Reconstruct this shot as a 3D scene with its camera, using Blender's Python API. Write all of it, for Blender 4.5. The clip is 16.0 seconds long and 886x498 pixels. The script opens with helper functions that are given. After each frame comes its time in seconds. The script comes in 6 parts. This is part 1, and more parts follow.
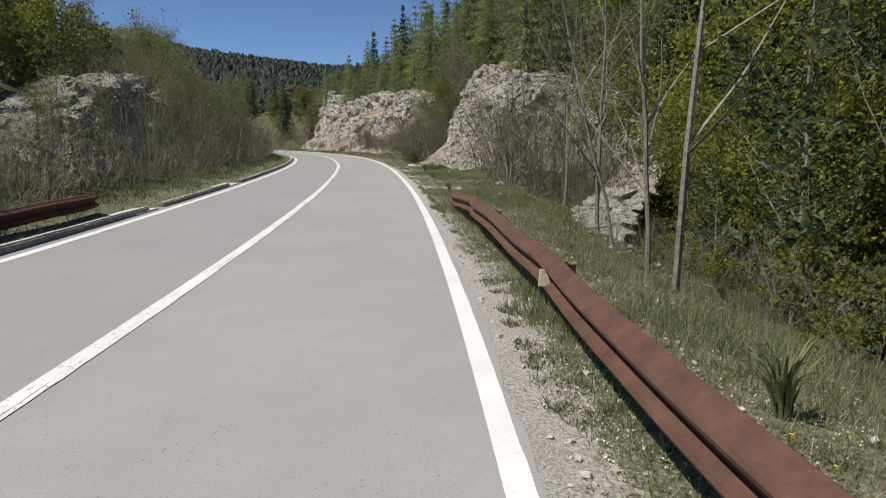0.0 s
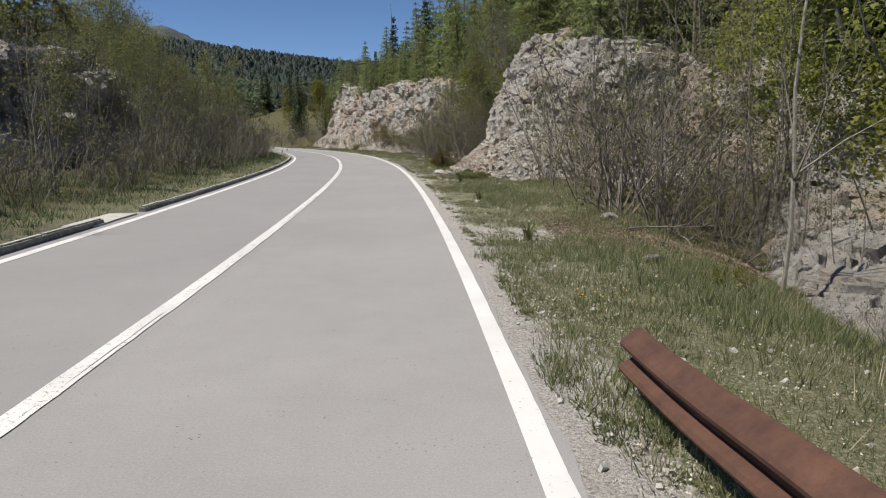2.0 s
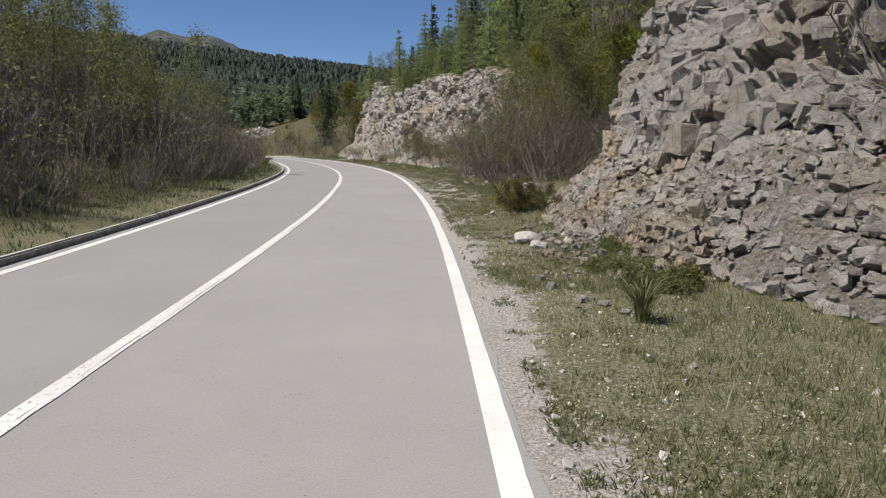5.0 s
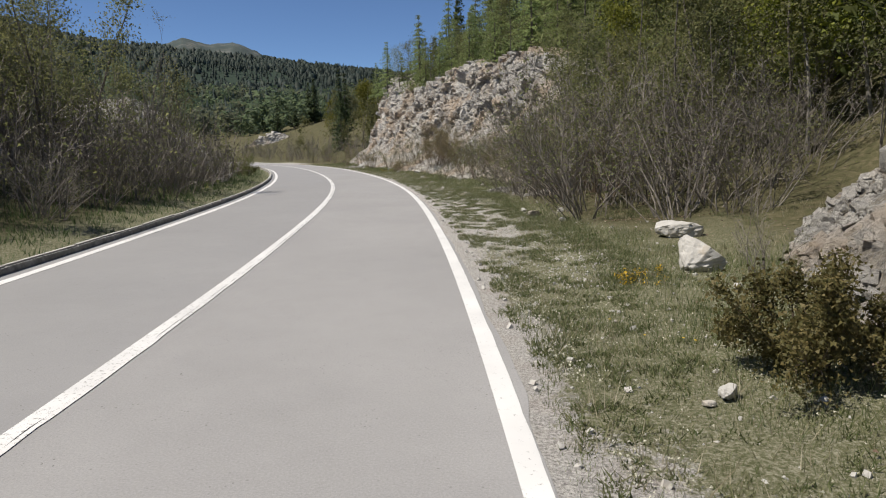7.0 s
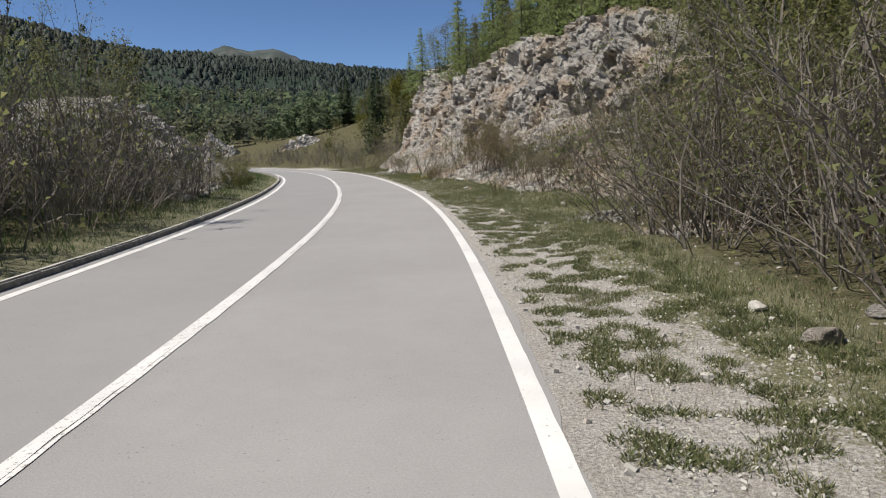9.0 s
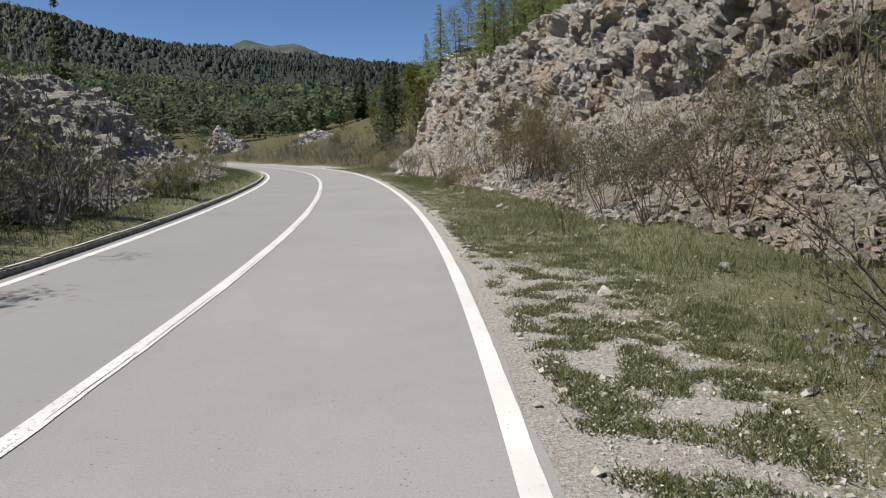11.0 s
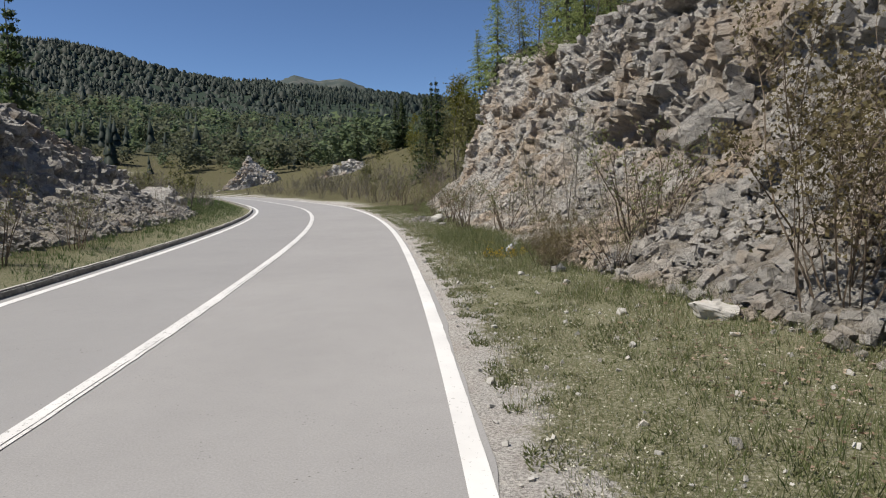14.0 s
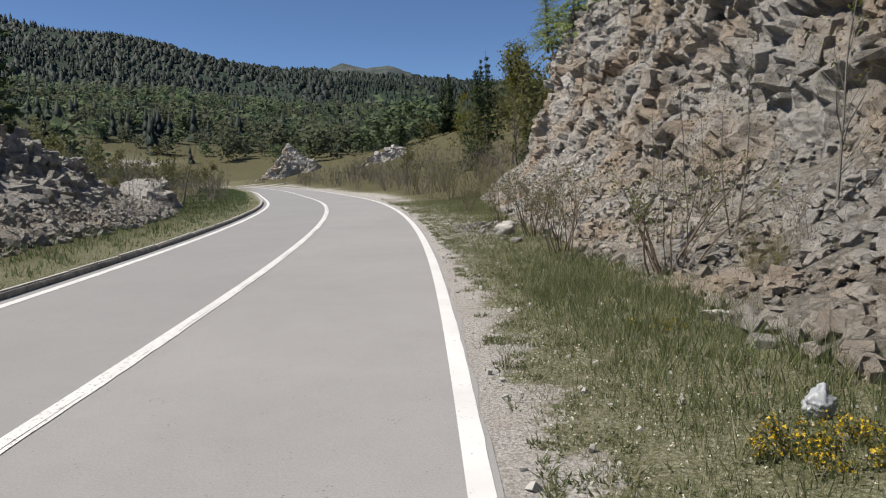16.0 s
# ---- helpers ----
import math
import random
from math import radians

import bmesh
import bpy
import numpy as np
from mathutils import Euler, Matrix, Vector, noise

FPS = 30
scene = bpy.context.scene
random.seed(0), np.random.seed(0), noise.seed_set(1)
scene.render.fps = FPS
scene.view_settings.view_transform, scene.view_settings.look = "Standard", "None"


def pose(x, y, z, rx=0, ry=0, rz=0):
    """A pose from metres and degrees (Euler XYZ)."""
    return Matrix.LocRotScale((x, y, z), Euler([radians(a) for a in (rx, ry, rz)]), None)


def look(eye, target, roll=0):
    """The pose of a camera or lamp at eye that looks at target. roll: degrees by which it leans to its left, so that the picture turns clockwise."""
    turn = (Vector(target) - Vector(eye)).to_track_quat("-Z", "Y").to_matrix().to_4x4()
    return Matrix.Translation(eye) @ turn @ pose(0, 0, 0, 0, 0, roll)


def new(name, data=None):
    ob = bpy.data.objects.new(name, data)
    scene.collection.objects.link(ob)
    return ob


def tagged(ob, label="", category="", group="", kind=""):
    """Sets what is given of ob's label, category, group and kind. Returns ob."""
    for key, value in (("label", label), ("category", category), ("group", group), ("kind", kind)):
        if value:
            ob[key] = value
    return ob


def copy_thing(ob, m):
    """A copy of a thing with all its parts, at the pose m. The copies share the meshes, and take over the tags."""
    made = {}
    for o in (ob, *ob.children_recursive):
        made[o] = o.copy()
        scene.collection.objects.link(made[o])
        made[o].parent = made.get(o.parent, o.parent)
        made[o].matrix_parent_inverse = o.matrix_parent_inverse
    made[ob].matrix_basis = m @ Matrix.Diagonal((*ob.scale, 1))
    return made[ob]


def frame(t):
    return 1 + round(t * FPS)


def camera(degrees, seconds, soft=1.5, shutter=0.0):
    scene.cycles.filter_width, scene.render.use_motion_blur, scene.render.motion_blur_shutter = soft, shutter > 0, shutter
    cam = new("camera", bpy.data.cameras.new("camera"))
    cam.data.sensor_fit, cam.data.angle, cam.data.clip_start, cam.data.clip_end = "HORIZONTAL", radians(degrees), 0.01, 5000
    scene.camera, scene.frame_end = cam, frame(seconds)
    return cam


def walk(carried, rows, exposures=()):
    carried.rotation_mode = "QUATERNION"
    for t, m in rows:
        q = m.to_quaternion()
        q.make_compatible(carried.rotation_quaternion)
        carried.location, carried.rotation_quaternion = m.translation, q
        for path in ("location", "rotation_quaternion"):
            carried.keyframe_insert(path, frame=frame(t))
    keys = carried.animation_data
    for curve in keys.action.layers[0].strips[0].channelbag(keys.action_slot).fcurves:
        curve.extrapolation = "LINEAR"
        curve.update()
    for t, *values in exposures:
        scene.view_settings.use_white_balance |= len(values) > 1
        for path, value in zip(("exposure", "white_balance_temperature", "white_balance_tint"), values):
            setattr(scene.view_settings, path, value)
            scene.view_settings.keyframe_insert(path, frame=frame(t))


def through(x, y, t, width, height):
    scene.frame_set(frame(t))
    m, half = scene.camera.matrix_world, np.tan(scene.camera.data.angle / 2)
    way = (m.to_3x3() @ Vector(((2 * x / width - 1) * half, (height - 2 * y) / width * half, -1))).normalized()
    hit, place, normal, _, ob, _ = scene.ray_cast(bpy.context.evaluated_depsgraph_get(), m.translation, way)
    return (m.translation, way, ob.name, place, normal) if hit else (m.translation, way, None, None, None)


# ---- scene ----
cam = camera(67.0, 16.0, soft=1.1)
# seconds, place in metres, degrees of pitch, roll and yaw
PATH = [
    (0.0, 2.059, 3.270, 1.479, -9.26, 0.25, -0.73),
    (0.5, 1.907, 5.923, 1.504, -9.35, 0.66, -0.52),
    (1.0, 1.775, 8.578, 1.502, -9.73, 0.86, -0.19),
    (1.5, 1.627, 11.244, 1.488, -9.61, 0.73, 0.31),
    (2.0, 1.455, 13.963, 1.466, -9.55, 0.40, 1.08),
    (2.5, 1.339, 16.634, 1.468, -9.38, 0.09, 1.89),
    (3.0, 1.229, 19.293, 1.484, -9.38, 0.14, 2.93),
    (5.5, 0.016, 32.938, 1.532, -8.53, 0.81, 5.08),
    (6.0, -0.314, 35.646, 1.536, -8.26, 1.21, 5.71),
    (6.5, -0.649, 38.279, 1.522, -8.48, 0.69, 5.97),
    (7.0, -0.993, 40.832, 1.512, -8.53, 1.04, 6.50),
    (7.5, -1.374, 43.310, 1.511, -8.83, 1.18, 7.44),
    (8.0, -1.739, 45.719, 1.511, -8.74, 1.95, 8.33),
    (8.5, -2.158, 48.094, 1.495, -8.52, 1.85, 9.47),
    (9.0, -2.563, 50.423, 1.495, -8.34, 2.16, 9.79),
    (11.5, -4.678, 61.610, 1.522, -8.67, 1.58, 11.92),
    (12.0, -5.239, 63.950, 1.520, -8.73, 2.02, 12.50),
    (12.5, -5.862, 66.355, 1.504, -8.20, 2.18, 13.22),
    (13.0, -6.509, 68.794, 1.494, -7.01, 1.89, 13.96),
    (13.5, -7.157, 71.202, 1.483, -5.85, 1.60, 14.67),
    (14.0, -7.850, 73.560, 1.469, -5.70, 1.36, 15.14),
    (14.5, -8.545, 75.844, 1.469, -5.80, 1.50, 15.98),
    (15.0, -9.275, 78.060, 1.481, -5.98, 1.74, 16.70),
    (15.5, -10.040, 80.228, 1.491, -6.34, 2.01, 17.76),
    (16.0, -10.789, 82.389, 1.510, -6.72, 2.02, 19.19),
]
walk(cam, [(t, pose(x, y, z, 90 + pitch, roll, yaw)) for t, x, y, z, pitch, roll, yaw in PATH])

# ---- light: clear spring midday, the sun high on the left of the road ----
SUN_YAW, SUN_UP = 110.0, 57.0          # degrees left of straight ahead, degrees above the horizon
world = bpy.data.worlds.new("sky")
scene.world = world
world.use_nodes = True
wn = world.node_tree
sky = wn.nodes.new("ShaderNodeTexSky")
sky.sky_type = "NISHITA"
sky.sun_disc = False
sky.sun_elevation = radians(SUN_UP)
sky.sun_rotation = radians(-SUN_YAW)
sky.altitude = 2200
sky.air_density, sky.dust_density, sky.ozone_density = 0.75, 0.0, 6.0
wn.nodes["Background"].inputs["Strength"].default_value = 0.09
wn.links.new(sky.outputs["Color"], wn.nodes["Background"].inputs["Color"])
sun_data = bpy.data.lights.new("sun", "SUN")
sun_data.energy, sun_data.angle, sun_data.color = 4.7, radians(0.53), (1.0, 0.93, 0.82)
sun = new("sun", sun_data)
ay, ae = radians(SUN_YAW), radians(SUN_UP)
sun.matrix_world = look((0, 0, 0), (math.sin(ay) * math.cos(ae), -math.cos(ay) * math.cos(ae), -math.sin(ae)))
scene.view_settings.exposure = 0.25


# ---- small tools ----
def smooth(v, a, b):
    t = np.clip((np.asarray(v, float) - a) / (b - a), 0, 1)
    return t * t * (3 - 2 * t)


def hash01(ix, iy, iz, seed):
    h = (ix.astype(np.int64) * 73856093) ^ (iy.astype(np.int64) * 19349663) ^ (iz.astype(np.int64) * 83492791) ^ (seed * 2654435761)
    h = (h ^ (h >> 13)) * 1274126177 & 0x7FFFFFFF
    h = (h ^ (h >> 11)) * 668265263 & 0x7FFFFFFF
    return ((h ^ (h >> 15)) & 0xFFFFF) / 1048575.0


def value_noise(x, y, size, seed=1):
    """Smooth noise in the plane, -1 to 1."""
    x, y = np.asarray(x, float) / size, np.asarray(y, float) / size
    ix, iy = np.floor(x).astype(np.int64), np.floor(y).astype(np.int64)
    fx, fy = x - ix, y - iy
    fx, fy = fx * fx * (3 - 2 * fx), fy * fy * (3 - 2 * fy)
    z = np.zeros_like(ix)
    a, b = hash01(ix, iy, z, seed), hash01(ix + 1, iy, z, seed)
    c, d = hash01(ix, iy + 1, z, seed), hash01(ix + 1, iy + 1, z, seed)
    return 2 * (a + (b - a) * fx + (c - a) * fy + (a - b - c + d) * fx * fy) - 1


def blocks(p, size, seed, tilt=0.5, flat=1.0):
    """Broken-stone relief: every cell of a jittered lattice has its own step and its own slope."""
    q = p / size * np.array((1, 1, flat))
    base = np.floor(q).astype(np.int64)
    best = np.full(len(p), 1e9)
    out = np.zeros(len(p))
    for dx in (-1, 0, 1):
        for dy in (-1, 0, 1):
            for dz in (-1, 0, 1):
                c = base + np.array((dx, dy, dz))
                r = [hash01(c[:, 0], c[:, 1], c[:, 2], seed + k) for k in range(7)]
                off = q - (c + np.stack(r[:3], 1))
                dist = (off * off).sum(1)
                g = np.stack(r[4:7], 1) - 0.5
                val = (r[3] - 0.5) * 2 + tilt * 2 * (off * g).sum(1)
                near = dist < best
                best[near], out[near] = dist[near], val[near]
    return out * size


def mesh_of(name, verts, faces, material=None, shade=False, attributes=None):
    """A mesh from arrays of places and of triangles or quads."""
    verts, faces = np.asarray(verts, np.float32), np.asarray(faces, np.int32)
    me = bpy.data.meshes.new(name)
    n, k = faces.shape
    me.vertices.add(len(verts))
    me.vertices.foreach_set("co", verts.ravel())
    me.loops.add(n * k)
    me.loops.foreach_set("vertex_index", faces.ravel())
    me.polygons.add(n)
    me.polygons.foreach_set("loop_start", np.arange(0, n * k, k, dtype=np.int32))
    me.polygons.foreach_set("use_smooth", np.full(n, bool(shade)))
    for key, values in (attributes or {}).items():
        at = me.attributes.new(key, "FLOAT", "POINT")
        at.data.foreach_set("value", np.asarray(values, np.float32))
    me.update(calc_edges=True)
    if material:
        me.materials.append(material)
    return me


def part(name, me, parent, label="", m=None):
    """Links a mesh as one object under a thing or a part."""
    ob = new(name, me)
    ob.parent = parent
    if m is not None:
        ob.matrix_basis = m
    if label:
        tagged(ob, label)
    return ob


def bm_mesh(name, bm, material, shade=False):
    me = bpy.data.meshes.new(name)
    bm.to_mesh(me)
    bm.free()
    me.materials.append(material)
    if shade:
        me.polygons.foreach_set("use_smooth", np.full(len(me.polygons), True))
    return me


def join(pieces):
    """One set of arrays out of several (verts, faces)."""
    vs, fs, n = [], [], 0
    for v, f in pieces:
        vs.append(v)
        fs.append(np.asarray(f) + n)
        n += len(v)
    return np.concatenate(vs), np.concatenate(fs)


def spread(v, f, places, scales, turns, squash=None):
    """Many copies of one small form in one mesh: moved, scaled, turned about z."""
    n, k = len(places), len(v)
    c, s = np.cos(turns), np.sin(turns)
    sc = np.broadcast_to(np.asarray(scales, float).reshape(n, -1), (n, 3))
    w = v[None, :, :] * sc[:, None, :]
    x = w[:, :, 0] * c[:, None] - w[:, :, 1] * s[:, None]
    y = w[:, :, 0] * s[:, None] + w[:, :, 1] * c[:, None]
    out = np.stack((x, y, w[:, :, 2]), 2) + places[:, None, :]
    faces = f[None] + (np.arange(n) * k)[:, None, None]
    return out.reshape(-1, 3), faces.reshape(-1, f.shape[1])


# ---- materials ----
def ramp_stops(node, stops):
    els = node.color_ramp.elements
    while len(els) < len(stops):
        els.new(0.5)
    for e, (p, c) in zip(els, stops):
        e.position, e.color = p, (*c, 1)


class Mat:
    """A node material with a few short hands."""

    def __init__(self, name, rough=0.8, metal=0.0):
        self.m = bpy.data.materials.new(name)
        self.m.use_nodes = True
        self.t = self.m.node_tree
        self.b = self.t.nodes["Principled BSDF"]
        self.b.inputs["Roughness"].default_value = rough
        self.b.inputs["Metallic"].default_value = metal
        self.b.inputs["Specular IOR Level"].default_value = 0.3
        self.co = self.t.nodes.new("ShaderNodeNewGeometry").outputs["Position"]

    def node(self, kind, **inputs):
        n = self.t.nodes.new(kind)
        for k, v in inputs.items():
            self.put(n.inputs[k.replace("_", " ")], v)
        return n

    def put(self, socket, v):
        if isinstance(v, bpy.types.NodeSocket):
            self.t.links.new(v, socket)
        else:
            socket.default_value = v

    def noise(self, scale, detail=4.0, rough=0.6, local=False):
        n = self.node("ShaderNodeTexNoise", Scale=scale, Detail=detail, Roughness=rough)
        self.t.links.new(self.t.nodes.new("ShaderNodeTexCoord").outputs["Object"] if local else self.co, n.inputs["Vector"])
        return n.outputs["Fac"]

    def cells(self, scale, out="Distance", feature="F1"):
        n = self.node("ShaderNodeTexVoronoi", Scale=scale)
        n.feature = feature
        self.t.links.new(self.co, n.inputs["Vector"])
        return n.outputs[out]

    def ramp(self, fac, stops):
        n = self.node("ShaderNodeValToRGB", Fac=fac)
        ramp_stops(n, stops)
        return n.outputs["Color"]

    def mix(self, fac, a, b, how="MIX"):
        n = self.t.nodes.new("ShaderNodeMix")
        n.data_type, n.blend_type = "RGBA", how
        self.put(n.inputs[0], fac)
        for k, v in ((6, a), (7, b)):
            self.put(n.inputs[k], (*v, 1) if isinstance(v, tuple) and len(v) == 3 else v)
        return n.outputs[2]

    def math(self, how, a, b=0.0, clamp=False):
        n = self.t.nodes.new("ShaderNodeMath")
        n.operation, n.use_clamp = how, clamp
        self.put(n.inputs[0], a)
        self.put(n.inputs[1], b)
        return n.outputs[0]

    def attribute(self, name):
        n = self.t.nodes.new("ShaderNodeAttribute")
        n.attribute_name = name
        return n.outputs["Fac"]

    def island(self):
        return self.t.nodes.new("ShaderNodeNewGeometry").outputs["Random Per Island"]

    def each(self):
        return self.t.nodes.new("ShaderNodeObjectInfo").outputs["Random"]

    def bump(self, height, strength, distance):
        n = self.node("ShaderNodeBump", Height=height, Strength=strength, Distance=distance)
        self.t.links.new(n.outputs["Normal"], self.b.inputs["Normal"])

    def done(self, colour, through=0.0):
        self.put(self.b.inputs["Base Color"], colour)
        if through:
            tr = self.node("ShaderNodeBsdfTranslucent", Color=colour)
            mx = self.node("ShaderNodeMixShader", Fac=through)
            self.t.links.new(self.b.outputs[0], mx.inputs[1])
            self.t.links.new(tr.outputs[0], mx.inputs[2])
            self.t.links.new(mx.outputs[0], self.t.nodes["Material Output"].inputs["Surface"])
        return self.m


def make_asphalt():
    m = Mat("asphalt", 0.75)
    fine = m.noise(75, 5, 0.85)
    wide = m.noise(0.35, 4, 0.6)
    col = m.ramp(fine, [(0.3, (0.185, 0.181, 0.181)), (0.5, (0.298, 0.292, 0.291)), (0.7, (0.41, 0.402, 0.4))])
    col = m.mix(0.35, col, m.ramp(wide, [(0.3, (0.24, 0.235, 0.235)), (0.7, (0.36, 0.352, 0.348))]))
    col = m.mix(0.1, col, m.ramp(m.noise(2.4, 6, 0.8), [(0.36, (0.22, 0.216, 0.214)), (0.62, (0.39, 0.384, 0.38))]))
    col = m.mix(m.math("MULTIPLY", m.attribute("lane"), 0.3), col, (0.215, 0.217, 0.224))
    pits = m.ramp(m.cells(24), [(0.1, (0, 0, 0)), (0.17, (1, 1, 1))])
    patch = m.ramp(m.noise(3.1, 3), [(0.5, (0, 0, 0)), (0.66, (1, 1, 1))])
    col = m.mix(m.math("MULTIPLY", m.math("SUBTRACT", 1.0, pits), m.math("MULTIPLY", patch, 0.9)), col, (0.07, 0.066, 0.064))
    m.bump(m.noise(160, 2), 0.35, 0.004)
    return m.done(col)


def make_paint(name="road_paint", wear=0.34):
    m = Mat(name, 0.6)
    worn = m.ramp(m.noise(24, 6, 0.8), [(wear, (0, 0, 0)), (wear + 0.05, (1, 1, 1))])
    col = m.ramp(m.noise(1.3, 4), [(0.3, (0.62, 0.615, 0.61)), (0.7, (0.75, 0.745, 0.735))])
    return m.done(m.mix(worn, (0.27, 0.26, 0.25), col))


def make_ground():
    m = Mat("ground", 0.95)
    m.b.inputs["Specular IOR Level"].default_value = 0.05
    g = m.attribute("gravel")
    f = m.attribute("litter")
    turf = m.ramp(m.noise(34, 8, 0.9), [(0.33, (0.05, 0.068, 0.028)), (0.48, (0.13, 0.131, 0.07)), (0.59, (0.35, 0.335, 0.255))])
    litter = m.ramp(m.noise(7, 5, 0.7), [(0.25, (0.05, 0.055, 0.028)), (0.5, (0.095, 0.09, 0.05)), (0.8, (0.19, 0.155, 0.105))])
    stones = m.ramp(m.noise(48, 7, 0.9), [(0.39, (0.15, 0.142, 0.135)), (0.49, (0.37, 0.355, 0.335)), (0.6, (0.62, 0.6, 0.565))])
    stones = m.mix(m.ramp(m.noise(2.2, 4), [(0.45, (0, 0, 0)), (0.7, (0.3, 0.3, 0.3))]), stones, (0.33, 0.27, 0.235))
    col = m.mix(f, turf, litter)
    col = m.mix(m.attribute("moss"), col, m.ramp(m.noise(0.8, 5, 0.7), [(0.3, (0.034, 0.05, 0.04)), (0.7, (0.048, 0.066, 0.048))]))
    edge = m.math("ADD", g, m.math("MULTIPLY", m.math("SUBTRACT", m.math("ADD", m.math("MULTIPLY", m.noise(3.6, 7, 0.8), 0.55), m.math("MULTIPLY", m.noise(14, 6, 0.8), 0.45)), 0.5), 2.6))
    col = m.mix(m.ramp(edge, [(0.42, (0, 0, 0)), (0.6, (1, 1, 1))]), col, stones)
    m.bump(m.math("ADD", m.noise(70, 4, 0.8), m.noise(9, 5, 0.7)), 0.7, 0.03)
    return m.done(col)


def make_rock(name="limestone", warm=0.0, tone=1.0):
    m = Mat(name, 0.9)
    n1, n2, n3, n4 = m.noise(1.3, 6, 0.7), m.noise(9, 6, 0.75), m.noise(0.4, 4, 0.6), m.noise(3.1, 5, 0.7)
    col = m.ramp(n2, [(0.25, (0.25, 0.238, 0.222)), (0.45, (0.42, 0.402, 0.375)), (0.66, (0.62, 0.595, 0.555))])
    col = m.mix(0.45, col, m.ramp(m.island(), [(0.0, (0.3, 0.288, 0.272)), (0.5, (0.45, 0.43, 0.4)), (1.0, (0.62, 0.59, 0.545))]))
    col = m.mix(m.ramp(n4, [(0.5, (0, 0, 0)), (0.66, (0.55, 0.55, 0.55))]), col, (0.6, 0.575, 0.54))
    col = m.mix(m.ramp(n3, [(0.5 - warm, (0, 0, 0)), (0.66 - warm, (0.65, 0.65, 0.65))]), col, (0.45, 0.335, 0.225))
    col = m.mix(m.ramp(n1, [(0.3, (0.7, 0.7, 0.7)), (0.43, (0, 0, 0))]), col, (0.17, 0.158, 0.145))
    cracks = m.ramp(m.cells(2.7, "Distance", "DISTANCE_TO_EDGE"), [(0.0, (0.45, 0.45, 0.45)), (0.02, (0, 0, 0))])
    col = m.mix(cracks, col, (0.06, 0.056, 0.052))
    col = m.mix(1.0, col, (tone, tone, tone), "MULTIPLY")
    m.bump(m.math("ADD", m.noise(16, 6, 0.8), m.math("ADD", m.math("MULTIPLY", m.noise(60, 3), 0.3), m.math("MULTIPLY", m.cells(6.5), 0.7))), 1.0, 0.12)
    return m.done(col)


def make_scree():
    m = Mat("stony_soil", 0.95)
    soil = m.ramp(m.noise(6, 5, 0.7), [(0.3, (0.26, 0.228, 0.185)), (0.7, (0.48, 0.435, 0.365))])
    stones = m.ramp(m.noise(24, 7, 0.85), [(0.38, (0.12, 0.105, 0.09)), (0.5, (0.38, 0.355, 0.32)), (0.6, (0.62, 0.59, 0.54))])
    col = m.mix(m.ramp(m.noise(11, 5, 0.75), [(0.42, (1, 1, 1)), (0.55, (0, 0, 0))]), soil, stones)
    col = m.mix(m.ramp(m.noise(1.4, 5), [(0.5, (0, 0, 0)), (0.7, (0.3, 0.3, 0.3))]), col, soil)
    m.bump(m.math("ADD", m.noise(26, 6, 0.8), m.cells(13)), 1.0, 0.12)
    return m.done(col)


def make_leaf(name, low, mid, high, through=0.35, rough=0.6):
    m = Mat(name, rough)
    col = m.ramp(m.island(), [(0.0, low), (0.5, mid), (1.0, high)])
    n = m.node("ShaderNodeHueSaturation", Color=col, Value=m.math("ADD", 0.75, m.math("MULTIPLY", m.each(), 0.5)), Hue=m.math("ADD", 0.485, m.math("MULTIPLY", m.each(), 0.03)))
    return m.done(n.outputs["Color"], through)


def make_bark(name, low, high, scale=12):
    m = Mat(name, 0.9)
    col = m.ramp(m.noise(scale, 5, 0.7), [(0.3, low), (0.7, high)])
    m.bump(m.noise(scale * 2, 4), 0.6, 0.02)
    return m.done(col)


def make_rust():
    m = Mat("rust", 0.85, 0.1)
    col = m.ramp(m.noise(5, 6, 0.7), [(0.25, (0.058, 0.033, 0.027)), (0.5, (0.1, 0.053, 0.039)), (0.75, (0.15, 0.077, 0.053))])
    col = m.mix(m.ramp(m.noise(55, 4, 0.7), [(0.55, (0, 0, 0)), (0.75, (0.7, 0.7, 0.7))]), col, (0.075, 0.034, 0.026))
    m.bump(m.noise(80, 4), 0.4, 0.004)
    return m.done(col)


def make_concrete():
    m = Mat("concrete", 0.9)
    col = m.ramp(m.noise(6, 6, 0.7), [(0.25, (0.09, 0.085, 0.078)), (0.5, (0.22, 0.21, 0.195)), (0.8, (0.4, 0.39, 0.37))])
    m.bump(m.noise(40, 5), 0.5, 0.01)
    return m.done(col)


def make_pale_stone():
    m = Mat("pale_limestone", 0.85)
    col = m.ramp(m.noise(12, 6, 0.75), [(0.25, (0.36, 0.345, 0.32)), (0.5, (0.45, 0.437, 0.41)), (0.75, (0.56, 0.547, 0.52))])
    col = m.mix(m.ramp(m.noise(4, 4), [(0.55, (0, 0, 0)), (0.72, (0.5, 0.5, 0.5))]), col, (0.42, 0.33, 0.23))
    m.bump(m.noise(30, 5, 0.75), 0.3, 0.015)
    return m.done(col)


